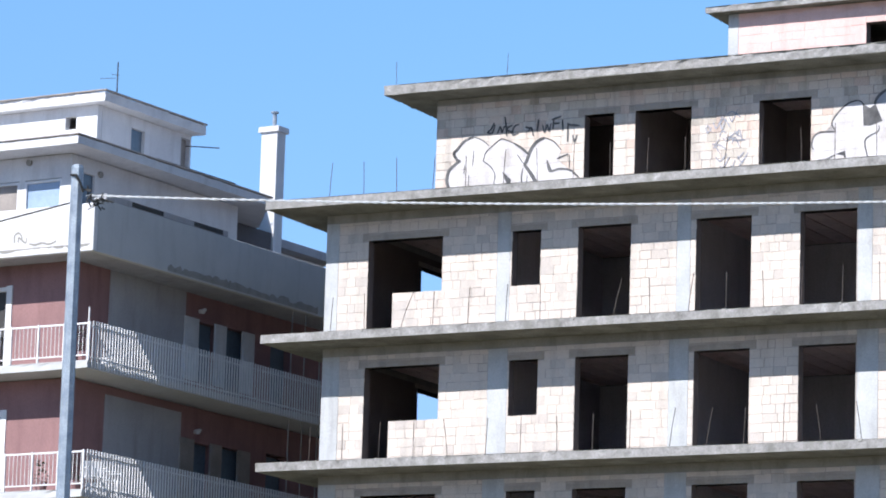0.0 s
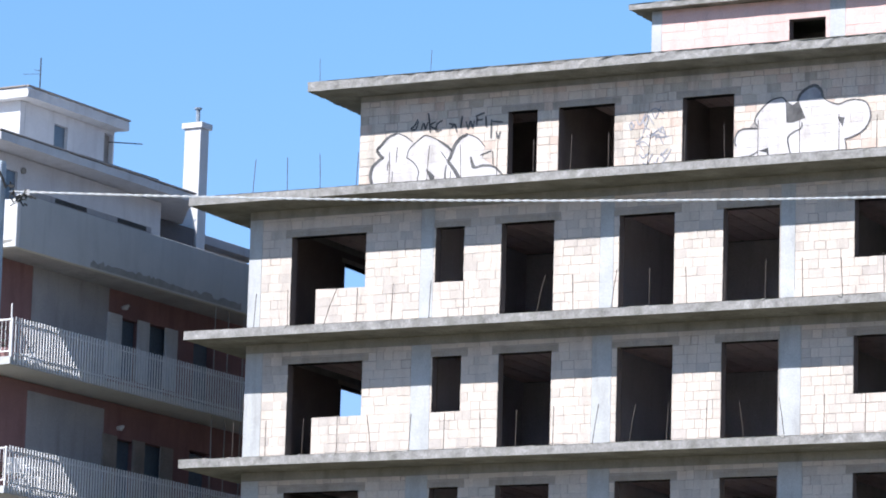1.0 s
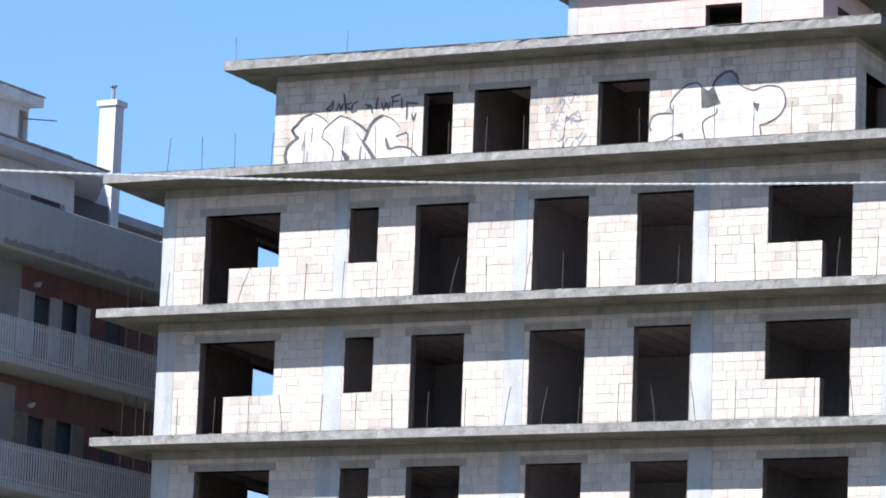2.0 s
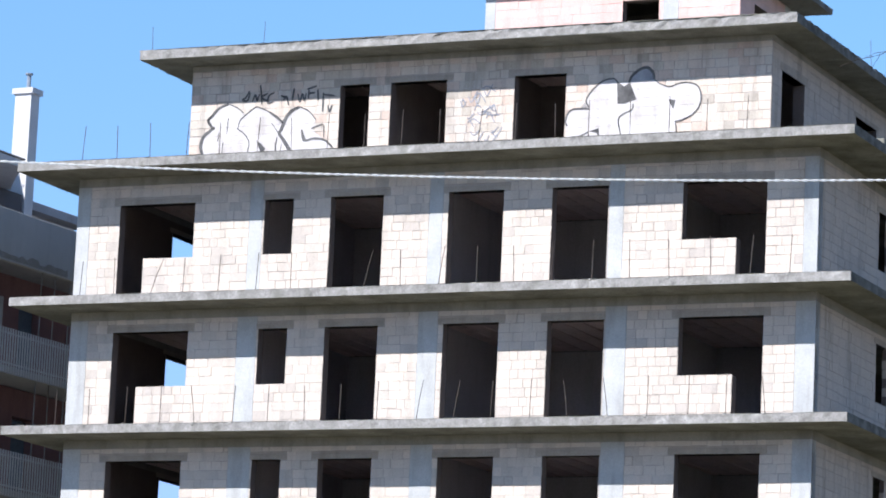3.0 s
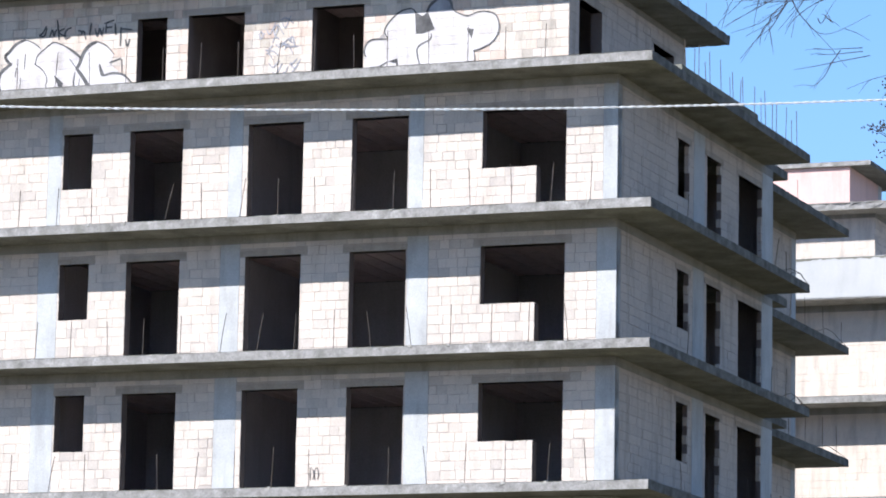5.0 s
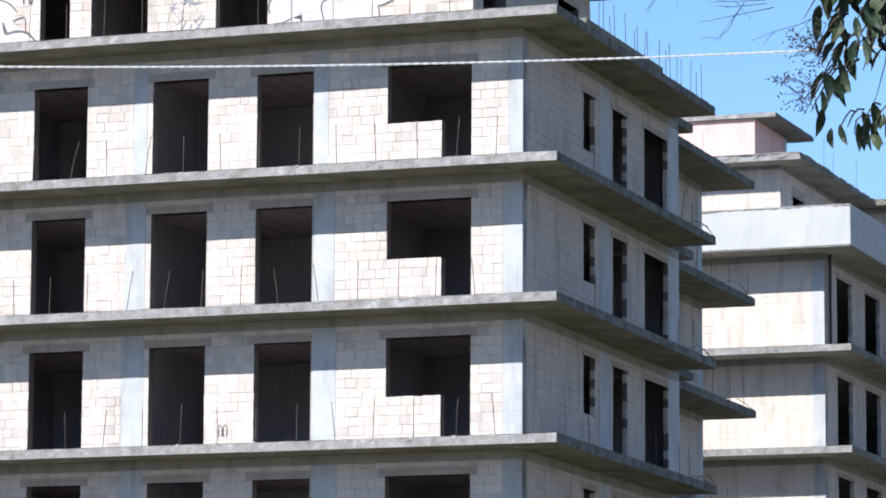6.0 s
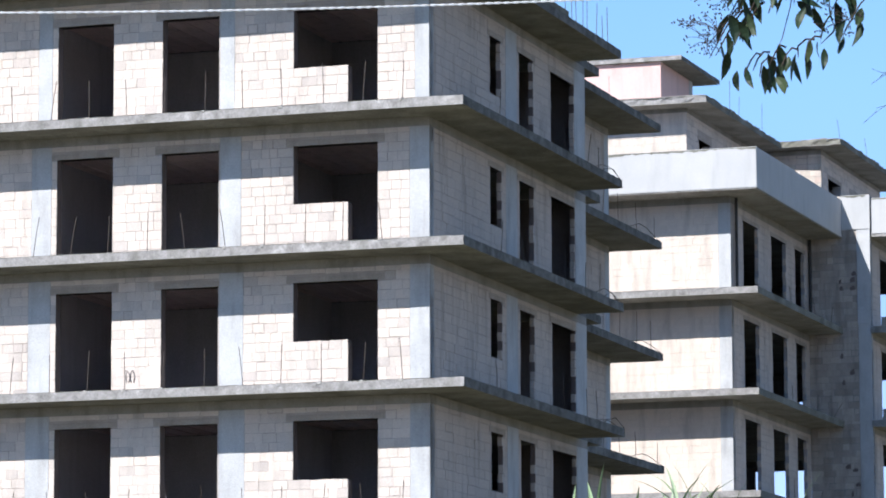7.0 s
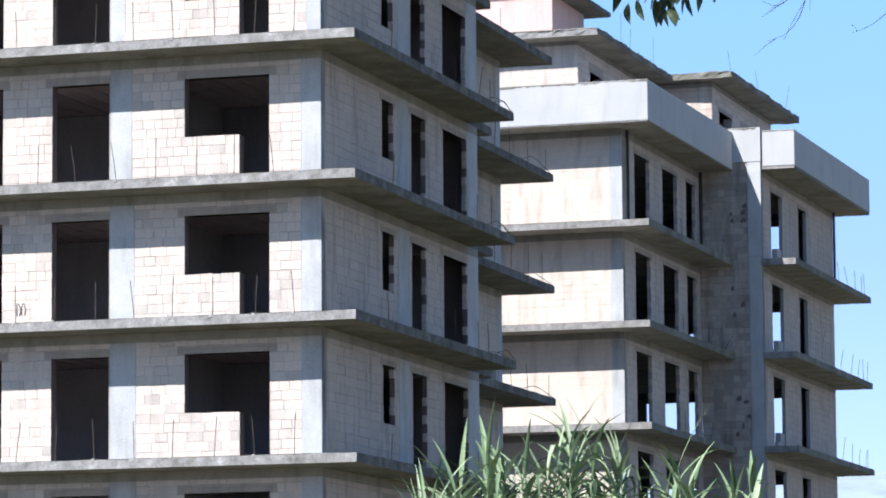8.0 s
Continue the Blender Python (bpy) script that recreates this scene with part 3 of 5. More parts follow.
# starter bars left standing along the slab edges
LEANS = {5: (0.06, -0.02, 0.40, 0.02, 0.04, 0.04, -0.01, 0.03, 0.25, -0.04, 0.15, 0.0, -0.05, 0.02, 0.02, -0.02, -0.06, -0.03, 0.08, 0.04),
         4: (0.02, 0.0, 0.03, 0.0, -0.15, 0.05, 0.01, -0.04, 0.02, 0.01, 0.16, 0.17, 0.05, 0.02, -0.15, -0.16, 0.02, 0.01, 0.02, -0.11),
         3: (0.0, 0.12, 0.0, -0.05, 0.03, 0.18, 0.0, 0.02, -0.04, 0.10, 0.0, 0.05, -0.02, 0.02, 0.0, -0.12, 0.03, 0.0, 0.06, -0.08)}
for k in range(2, 6):
    for i in range(20):
        lean = LEANS[k][i] if k in LEANS else rng.gauss(0, 0.08)
        x = -17.46 - 0.42 * (k == 4) + 0.905 * i + rng.gauss(0, 0.02)
        starter_bar(shell, (x, -1.05, 3.0 * k), 0.86 * rng.uniform(0.94, 1.04), lean)
        if rng.random() < 0.55:
            mortar_dab(shell, rng, x, -1.185, 3.0 * k)
    for v in (1.8, 3.9, 6.9, 8.6, 9.6):
        rebar(shell, rng, 0.95, v + rng.uniform(-0.3, 0.3), 3.0 * k, 0.8)
    for v in (15, 16.5, 18, 19.5, 21.2):
        rebar(shell, rng, -0.9, v + rng.uniform(-0.3, 0.3), 3.0 * k, 0.8)
for k in range(2, 6):
    bent_bar(shell, rng, (1.05, 8.9, 3 * k), (1.12, 11.05, 3 * k - 0.05), rng.uniform(0.1, 0.25))
    bent_bar(shell, rng, (1.0, 9.8, 3 * k), (1.1, 11.15, 3 * k + 0.02), rng.uniform(0.1, 0.2))
    bent_bar(shell, rng, (-0.85, 18.5, 3 * k), (-0.78, 21.5, 3 * k), rng.uniform(0.1, 0.25))
for i, lean in enumerate((0.07, -0.03, -0.04, 0.05, 0.0, 0.06, -0.05, 0.02, 0.0, 0.03, 0.0, 0.12, 0.02, -0.03, 0.0, -0.02, 0.0, 0.02, 0.03)):
    starter_bar(shell, (-17.6 + 0.905 * i + rng.gauss(0, 0.03), -1.05, 18.17), 0.82 * rng.uniform(0.9, 1.04), lean)
for i in range(11):
    starter_bar(shell, (0.85, 2.2 + 0.87 * i + rng.gauss(0, 0.06), 18.17), 1.0 * rng.uniform(0.94, 1.06), rng.gauss(0, 0.02), rng.gauss(-0.03, 0.03))
    if i % 3:
        starter_bar(shell, (0.70, 2.35 + 0.87 * i + rng.gauss(0, 0.15), 18.17), 0.95 * rng.uniform(0.85, 1.05), rng.gauss(0, 0.03), rng.gauss(-0.05, 0.04))
part("edge_kerb", boxes((0.93, 1.152, 0.9, 6.7, 18.16, 18.30), bevel=0.012), SLAB, shell, "raised concrete kerb on the terrace edge")
for u, v in ((-17.45, 1.8), (-14.5, 1.8), (-17.3, 6), (-17.2, 10.2), (-1.4, 7.8), (-1.35, 9.2), (-1.35, 10.6)):
    rebar(shell, rng, u, v, 21.34, 0.85, 0.035, 0.006)
for v in (2.0, 4.2, 6.5, 9.0, 11.5):
    rebar(shell, rng, -19.0, v, 18.15, 0.9)

# graffiti on the top storey: pale filled shapes with dark outlines
FILL_1 = [(-16.27, 18.2), (-16.32, 19.18), (-16.24, 19.41), (-16.05, 19.59), (-16.13, 19.81), (-16.02, 19.94), (-15.84, 20.1), (-15.63, 20.19), (-15.4, 20.09), (-15.22, 19.92), (-15.04, 19.99),
          (-14.89, 20.08), (-14.54, 19.95), (-14.17, 19.66), (-14.07, 19.78), (-13.92, 19.96), (-13.75, 20.03), (-13.5, 19.92), (-13.3, 19.7), (-13.41, 19.47), (-13.08, 19.22), (-12.8, 18.92), (-12.78, 18.2)]
FILL_2 = [(-6.91, 18.2), (-6.95, 19.37), (-6.9, 19.55), (-6.76, 19.64), (-6.38, 19.64), (-6.46, 19.83), (-6.34, 20.04), (-6.08, 20.26), (-5.81, 20.31), (-5.69, 20.21), (-5.43, 20.21), (-4.81, 20.23), (-4.69, 20.15),
          (-4.44, 20.06), (-3.99, 20.13), (-3.77, 20.05), (-3.67, 19.83), (-3.7, 19.59), (-3.86, 19.39), (-4.28, 19.25), (-4.22, 18.2)]
part("graffiti_fill", painted_blocks(bmesh.new(), rng, FILL_1, -0.008, G0), PAINT_WHITE, attic, "white paint of a sprayed graffiti piece")["kind"] = "stuff"
part("graffiti_fill", painted_blocks(bmesh.new(), rng, FILL_2, -0.008, G0), PAINT_WHITE, attic, "white paint of a sprayed graffiti piece")["kind"] = "stuff"
part("graffiti_fill", patch(bmesh.new(), [(-5.4, 20.21), (-5.35, 20.36), (-5.18, 20.49), (-4.99, 20.53), (-4.85, 20.41), (-4.81, 20.23)], -0.009), PAINT_GREY, attic, "grey sprayed patch")
PIECE_1 = [
    (0.10, [(-15.63, 20.19), (-15.87, 20.1), (-16.05, 19.92), (-16.15, 19.81), (-16.05, 19.65), (-15.97, 19.62)]),
    (0.11, [(-15.97, 19.62), (-16.06, 19.58), (-16.26, 19.41), (-16.32, 19.18), (-16.27, 18.97), (-16.22, 18.6)]),
    (0.04, [(-15.63, 20.19), (-15.4, 20.09), (-15.22, 19.95)]),
    (0.045, [(-15.35, 19.59), (-15.29, 19.79), (-15.04, 19.99), (-14.89, 20.08), (-14.74, 20.04), (-14.54, 19.95)]),
    (0.08, [(-14.54, 19.95), (-14.31, 19.79), (-14.16, 19.66)]),
    (0.035, [(-15.38, 19.59), (-15.17, 19.44), (-15.04, 19.24), (-15.06, 19.02), (-15.1, 18.7)]),
    (0.12, [(-13.75, 20.03), (-13.94, 19.95), (-14.09, 19.78), (-14.2, 19.51), (-14.27, 19.42)]),
    (0.12, [(-14.27, 19.42), (-14.1, 19.21), (-13.94, 18.95), (-13.85, 18.7)]),
    (0.03, [(-14.46, 19.67), (-14.27, 19.42)]),
    (0.04, [(-13.75, 20.03), (-13.5, 19.92), (-13.3, 19.7)]),
    (0.05, [(-13.41, 19.5), (-13.29, 19.54), (-13.12, 19.59)]),
    (0.03, [(-13.09, 19.58), (-13.08, 19.25)]),
    (0.07, [(-13.66, 19.48), (-13.63, 19.28), (-13.56, 19.21), (-13.33, 19.25), (-13.08, 19.21), (-12.91, 19.09), (-12.8, 18.96)]),
    (0.05, [(-14.3, 19.33), (-14.33, 19.11), (-14.31, 18.9)]),
]
for s, top, low in ((-15.62, 19.85, 19.47), (-15.73, 19.27, 18.8), (-14.77, 19.73, 19.41), (-15.85, 19.53, 19.29), (-14.18, 19.17, 18.8)):
    PIECE_1.append((0.03, [(s, top), (s - 0.02, low)]))
PIECE_2 = [
    (0.06, [(-6.38, 19.63), (-6.55, 19.64), (-6.76, 19.64), (-6.9, 19.55), (-6.95, 19.37), (-6.91, 19.25)]),
    (0.05, [(-6.38, 19.66), (-6.46, 19.83), (-6.34, 20.04), (-6.08, 20.26), (-5.81, 20.31), (-5.69, 20.21)]),
    (0.09, [(-5.43, 20.2), (-5.35, 20.36), (-5.18, 20.49), (-4.99, 20.53), (-4.85, 20.41), (-4.81, 20.25)]),
    (0.045, [(-4.81, 20.25), (-4.69, 20.15), (-4.44, 20.06), (-4.19, 20.13), (-3.99, 20.13), (-3.77, 20.05), (-3.67, 19.83), (-3.7, 19.59), (-3.86, 19.39), (-4.1, 19.27), (-4.28, 19.25)]),
    (0.03, [(-4.28, 19.25), (-4.25, 19.13), (-4.22, 18.8)]),
    (0.05, [(-5.31, 19.7), (-5.33, 19.57), (-5.52, 19.48), (-5.63, 19.4), (-5.65, 19.26), (-5.56, 18.9)]),
    (0.05, [(-6.79, 19.0), (-6.59, 19.0), (-6.37, 19.1)]),
]
for w, pts in PIECE_1 + PIECE_2:
    part("graffiti_stroke", ribbon(bmesh.new(), pts, 0.8 * w, -0.013), PAINT_BLACK, attic, "black sprayed outline")
for pts in ([(-5.72, 20.24), (-5.54, 20.12), (-5.4, 20.2), (-5.23, 19.8), (-5.53, 19.71), (-5.69, 19.72)], [(-4.46, 19.77), (-4.28, 19.74), (-4.33, 19.52)], [(-6.37, 19.11), (-6.13, 19.17), (-6.1, 18.9), (-6.17, 19.06)],
            [(-14.85, 19.28), (-14.71, 19.18), (-14.6, 19.07), (-14.63, 18.99), (-14.73, 19.0)], [(-13.66, 19.48), (-13.52, 19.21), (-13.62, 19.22)]):
    part("graffiti_stroke", patch(bmesh.new(), pts, -0.014), PAINT_BLACK, attic, "black sprayed patch")
TAG_1 = [[(-15.09, 20.49), (-15.17, 20.34), (-15.26, 20.27), (-15.14, 20.25), (-15.07, 20.44)], [(-15.0, 20.22), (-14.93, 20.38), (-14.88, 20.24), (-14.82, 20.4)], [(-14.81, 20.62), (-14.78, 20.42), (-14.75, 20.14)],
         [(-14.61, 20.4), (-14.76, 20.31), (-14.55, 20.19)], [(-14.43, 20.41), (-14.56, 20.35), (-14.6, 20.17), (-14.45, 20.19)], [(-14.26, 20.33), (-14.06, 20.26)], [(-14.18, 20.21), (-14.11, 20.3), (-14.04, 20.09)]]
TAG_2 = [[(-13.91, 20.49), (-13.95, 20.2)], [(-13.81, 20.35), (-13.75, 20.16), (-13.69, 20.34), (-13.63, 20.18), (-13.59, 20.36)], [(-13.52, 20.44), (-13.53, 20.22)], [(-13.57, 20.45), (-13.32, 20.52)], [(-13.54, 20.35), (-13.36, 20.36)],
         [(-13.29, 20.43), (-13.27, 20.17)], [(-13.14, 20.35), (-13.14, 19.89)], [(-13.14, 20.3), (-12.84, 20.26)], [(-13.01, 20.04), (-12.96, 19.88), (-12.9, 20.04)]]
for pts in TAG_1 + TAG_2:
    part("graffiti_stroke", ribbon(bmesh.new(), pts, 0.048, -0.013), PAINT_BLACK, attic, "black sprayed tag")
for i in range(24):
    s, w = -9.75 + rng.uniform(0, 1.1), rng.uniform(0.1, 0.35)
    zz = rng.uniform(18.9, 20.3)
    part("graffiti_stroke", ribbon(bmesh.new(), [(s, zz), (s + w * 0.4, zz + rng.uniform(-0.15, 0.15)), (s + w, zz + rng.uniform(-0.2, 0.2))], 0.03, -0.013), PAINT_GREY, attic, "faded grey scribble")


# ---- the second unfinished block, behind ----
rng = random.Random(11)
second = thing("unfinished_apartment_block", pose(29.38, 112.15, 1.577, 0, 0, -28.83), "second unfinished block with plastered roof parapets", "building", "unfinished blocks")
BASE = 0.2


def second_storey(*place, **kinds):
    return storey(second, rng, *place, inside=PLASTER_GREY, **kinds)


DOORS = [(2.67, 4.53, 0, 2.36), (6.15, 8.05, 0, 2.36), (9.24, 10.5, 0, 2.36)]
for k in range(0, 6):
    z, z1 = BASE + 3.0 * k, BASE + 3.0 * k + (2.885 if k == 5 else 2.8)
    seen = k >= 2
    second_storey(FRONT(1.18), -14.0, -1.1, z, z1, [], [(-1.48, -1.1), (-9, -8.6)], laid=seen, thick=0.26, material=BLOCK_PALE, body=MORTAR_PALE, gap=(0.0006, 0.0025))
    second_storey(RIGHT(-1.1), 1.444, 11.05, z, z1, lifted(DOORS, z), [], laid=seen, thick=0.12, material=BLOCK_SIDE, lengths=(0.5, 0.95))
    second_storey(FRONT(11.05), -1.1, 0.92, z, 19.45 if k == 5 else z1 + 0.2, [], [(0.5, 0.92)], laid=seen, beam=0.0, thick=0.26, material=BLOCK_WORN, body=BEAM)
    second_storey(RIGHT(0.92), 11.32, 22.4, z, z1, lifted([(12.5, 14.2, 0, 2.36), (16.7, 18.0, 0, 2.36)], z), [], laid=seen, thick=0.12, material=BLOCK_SIDE, lengths=(0.5, 0.95))
    second_storey(BACK(22.4), -0.65, 14.0, z, z1, lifted([(0.75, 1.5, 0.2, 2.5)] + ([(3.45, 4.2, 0.3, 1.85)] if k == 4 else [(3.2, 5.8, 0.3, 2.45)] if k < 4 else []), z), [], laid=False, thick=0.2)
    second_storey(LEFT(-14.0), -22.2, -1.45, z, z1, [], [], laid=False)
    if seen:
        toothing(second, RIGHT(-1.1), lifted(DOORS, z), rng)
        part("block_stub", boxes((0.70, 0.88, 13.55, 14.2, z, z + 0.62), (0.70, 0.88, 13.2, 13.54, z, z + 0.3)), BLOCK, second)
    slab(second, rng, [(-15.0, 0), (0, 0), (0, 10.98), (-1.12, 10.98), (-1.12, 11.2), (0.9, 11.2), (0.9, 11.0), (2.03, 11.0), (2.03, 23.4), (-15, 23.4)], z, material=SLAB_BOUNCED)
TZ = BASE + 18.0
slab(second, rng, [(-15.0, 0), (0, 0), (0, 10.98), (0.0, 11.3), (0.9, 11.3), (0.98, 11.02), (2.03, 11.02), (2.03, 23.4), (-15, 23.4)], TZ + 0.05, 0.16, SLAB_BOUNCED)
# plastered parapets of the terrace
part("parapet", boxes((-15.0, 0.02, -0.02, 0.13, TZ - 0.08, TZ + 1.14), bevel=0.012), PARAPET, second, "white plastered parapet with grey stains")
part("parapet", boxes((-0.13, 0.016, 0.135, 11.0, TZ - 0.08, TZ + 1.14), bevel=0.012), PARAPET, second, "white plastered parapet with grey stains")
part("parapet", boxes((1.0, 2.05, 11.0, 11.15, TZ - 0.02, TZ + 1.14), bevel=0.012), PARAPET, second, "white plastered parapet with grey stains")
part("parapet", boxes((1.9, 2.046, 11.155, 23.42, TZ - 0.02, TZ + 1.14), bevel=0.012), PARAPET, second, "white plastered parapet with grey stains")
part("plaster_face", boxes((-0.03, 0.94, 11.0, 11.045, 18.35, 19.46), bevel=0.006), PARAPET, second, "white plastered head of the projecting wall")
part("plaster_face", boxes((0.49, 0.93, 11.005, 11.045, 15.3, 18.33), bevel=0.006), CONCRETE, second, "raw concrete face of the projecting wall")
stain = bmesh.new()
ragged_band(stain, rng, FRONT(-0.02), -15.0, 0.0, TZ + 1.13, 0.10, -0.004)
ragged_band(stain, rng, FRONT(11.0), 1.01, 2.04, TZ + 1.13, 0.10, -0.004)
ragged_band(stain, rng, FRONT(11.0), -0.01, 0.92, 19.45, 0.09, -0.004)
tagged(part("coping_stain", stain, SLAB, second, "dark weather stain along the parapet edge"), kind="stuff")
# top storey and stair tower
P0, P1 = TZ + 0.05, 21.2
second_storey(FRONT(3.15), -12.0, -2.96, P0, P1, [], [], material=BLOCK_PALE, body=MORTAR_PALE, beam=0.14)
second_storey(RIGHT(-2.95), 3.17, 11.6, P0, P1, [(4.6, 6.0, 19.4, 20.45)], [], beam=0.14)
second_storey(FRONT(12.2), -2.9, -0.91, P0, P1, [], [], beam=0.14, material=BLOCK_PINK)
second_storey(RIGHT(-0.9), 12.22, 21.0, P0, P1, [(13.2, 15.0, 19.2, 20.4), (16.4, 17.5, 19.2, 20.3)], [], beam=0.14)
part("rear_wall", boxes((-12.0, -0.95, 20.75, 20.98, P0, P1), (-12.0, -11.75, 3.7, 20.7, P0, P1)), MORTAR, second)
part("partition", boxes((-11.7, -3.3, 11.7, 11.85, P0, P1), (-6.0, -5.85, 3.8, 11.6, P0, P1), (-5.0, -4.85, 12.4, 20.7, P0, P1)), INNER, second)
slab(second, rng, [(-13, 2.3), (-2.08, 2.3), (-2.08, 11.75), (-13, 11.75)], 21.4, material=SLAB_BOUNCED, rough=0.02, name="roof_slab")
slab(second, rng, [(-6.0, 11.8), (-0.05, 11.4), (-0.05, 21.8), (-6.0, 21.8)], 21.42, material=SLAB_BOUNCED, rough=0.02, name="roof_slab")
second_storey(FRONT(6.6), -10.0, -4.71, 21.4, 23.35, [], [], body=PINK, laid=False, beam=0.0)
second_storey(RIGHT(-4.7), 6.62, 10.4, 21.4, 23.35, [], [(10.0, 10.4)], body=PINK, laid=False, beam=0.0)
part("tower_back", boxes((-10.0, -5.0, 10.1, 10.35, 21.4, 23.25)), MORTAR, second)
slab(second, rng, [(-10.8, 6.48), (-4.0, 6.48), (-4.0, 11.2), (-10.8, 11.2)], 23.5, 0.14, name="roof_slab")
# dark patches painted as joint shadows on the projecting wall
for k in range(3, 6):
    for u in (-0.06, 0.25):
        for i in range(7):
            if rng.random() < 0.34:
                w, h = rng.uniform(0.07, 0.17), rng.uniform(0.10, 0.22)
                z = BASE + 3.0 * k + 0.35 + 0.27 * i + rng.uniform(-0.05, 0.05)
                x = u + rng.gauss(0, 0.035)
                part("broken_block", patch(bmesh.new(), [(x, z), (x + w, z + h * 0.1), (x + w * rng.uniform(0.7, 1.0), z + h), (x + w * 0.3, z + h * rng.uniform(0.8, 1.1)), (x - w * 0.1, z + h * 0.5)], 11.041), SHADE_CLAY, second, "dark patch painted for the shadow in the block joints")
# dark downpipes
for u, v, zt in ((-1.03, 1.62, 18.1), (-1.03, 11.0, 18.1), (0.99, 22.3, 18.1)):
    part("downpipe", tube(bmesh.new(), [(u, v, 15.2), (u, v, zt)], 0.045, 8), DARK, second)
for k in range(2, 6):
    for v in (18.7, 20.4, 21.6, 22.7, 23.2):
        rebar(second, rng, 1.85, v, BASE + 3 * k, 0.8, 0.06, 0.008)
    for v in (5.0, 8.2, 10.2):
        rebar(second, rng, -0.2, v, BASE + 3 * k, 0.6, 0.2)
for u, v in ((-2.3, 7), (-2.3, 10), (-0.3, 12.5), (-0.2, 16), (-0.3, 20.5), (-2.2, 5.5)):
    rebar(second, rng, u, v, 21.38, 1.0, 0.12)
for v in (0.4, 1.4, 2.4, 3.3):
    rebar(second, rng, -8.5 + v, 2.5, 21.38, 0.9, 0.1)


# ---- the lived-in house with maroon walls ----
rng = random.Random(5)
house = thing("apartment_house", pose(-6.87, 91.06, 1.577, 0, 0, -32.43), "lived-in apartment house with maroon walls and white balconies", "building")
B0 = 14.26 - 12.0
WIN = [(5.7, 6.9, 0.45, 1.95), (7.3, 8.3, 0.0, 2.0), (9.3, 10.2, 0.0, 2.1)]
for k in range(0, 5):
    z = B0 + 3.0 * k
    part("wall", wall_body(-12.0, -1.2, z, z + 2.8, [(-4.72, -3.12, z, z + 2.1)], 0.0, 0.3), MAROON, house, "maroon plastered wall", m=FRONT(1.0))
    part("wall", wall_body(1.302, 15.0, z, z + 2.8, lifted(WIN, z), 0.0, 0.3), MAROON, house, "maroon plastered wall", m=RIGHT(-1.2))
    part("wall_panel", wall_body(2.35, 5.5, z + 0.05, z + 2.6, [], -0.02, -0.002), PLASTER_GREY, house, "grey plastered wall panel", m=RIGHT(-1.2))
    part("room_back", boxes((-12, -2.4, 3.4, 3.5, z, z + 2.8), (-2.5, -2.4, 3.52, 15, z, z + 2.8)), INNER, house)
    slab(house, rng, [(-12, 0), (0, 0), (0, 13), (-0.9, 13), (-0.9, 15), (-12, 15)], z, 0.18, PARAPET, 0.006, "balcony_slab")
    if k < 2:
        continue
    frame_w = part("door_frame", boxes((-4.74, -4.62, 1.02, 1.14, z, z + 2.12), (-3.22, -3.05, 0.97, 1.14, z, z + 2.12), (-4.62, -3.22, 1.02, 1.14, z + 2.0, z + 2.12)), RAIL, house, "white balcony door frame")
    part("roller_shutter", boxes((-4.62, -3.22, 1.1, 1.13, z + 0.9, z + 2.0)), DARK, frame_w, "dark lowered shutter")
    for a, b in ((5.45, 6.05), (6.75, 7.25), (7.95, 8.5)):
        sh = part("shutter_leaf", boxes((-1.19, -1.14, a, b, z + 0.45, z + 2.0), bevel=0.006), SHUTTER if k == 4 else BROWN_TILE, house, "pale folding shutter leaf" if k == 4 else "brown folding shutter leaf")
        for i in range(12):
            part("slat", boxes((-1.139, -1.128, a + 0.05, b - 0.05, z + 0.52 + 0.12 * i, z + 0.59 + 0.12 * i)), SHUTTER if k == 4 else BROWN_TILE, sh)
    for a, b in ((5.7, 6.9), (7.3, 8.3), (9.3, 10.2)):
        part("window_pane", boxes((-1.42, -1.40, a, b, z + 0.02, z + 2.05)), GLASS, house)
    lamp = part("wall_lamp", tube(bmesh.new(), [(-1.19, 6.1, z + 2.2), (-1.08, 6.1, z + 2.2), (-1.0, 6.1, z + 2.25)], [0.05, 0.07, 0.03], 8), PLASTER, house, "small white wall lamp")
    # railings: hand rail, foot rail and bars
    rail = part("railing", boxes((-12, 0.0, 0.05, 0.09, z + 0.86, z + 0.9), (-12, 0, 0.05, 0.08, z + 0.12, z + 0.15), (0.005, 0.03, 0.1, 12.9, z + 0.80, z + 0.825), (0.008, 0.032, 0.1, 12.9, z + 0.06, z + 0.09)), RAIL, house, "white painted steel balcony railing")
    bar_f = mesh_of("baluster", boxes((-0.006, 0.006, -0.006, 0.006, 0.0, 0.76)), RAIL)
    bar_r = mesh_of("baluster", boxes((-0.01, 0.01, -0.021, 0.021, -0.26, 0.84)), RAIL)
    for i in range(44):
        ob = new("baluster", bar_f)
        ob.parent, ob.location = rail, (-0.115 * i - 0.1, 0.068, z + 0.12)
    for i in range(113):
        ob = new("baluster", bar_r)
        ob.parent, ob.location = rail, (0.02, 0.15 + 0.112 * i, z + 0.1)
    for px in (-0.03, -0.75, -1.5, -2.3, -3.1, -4.0):
        part("post", boxes((px - 0.02, px + 0.02, 0.04, 0.09, z, z + 0.92)), RAIL, rail)
part("drying_pole", tube(bmesh.new(), [(-0.05, 0.05, B0 + 12.0), (-0.05, 0.05, B0 + 13.25)], 0.02, 6), RAIL, house)
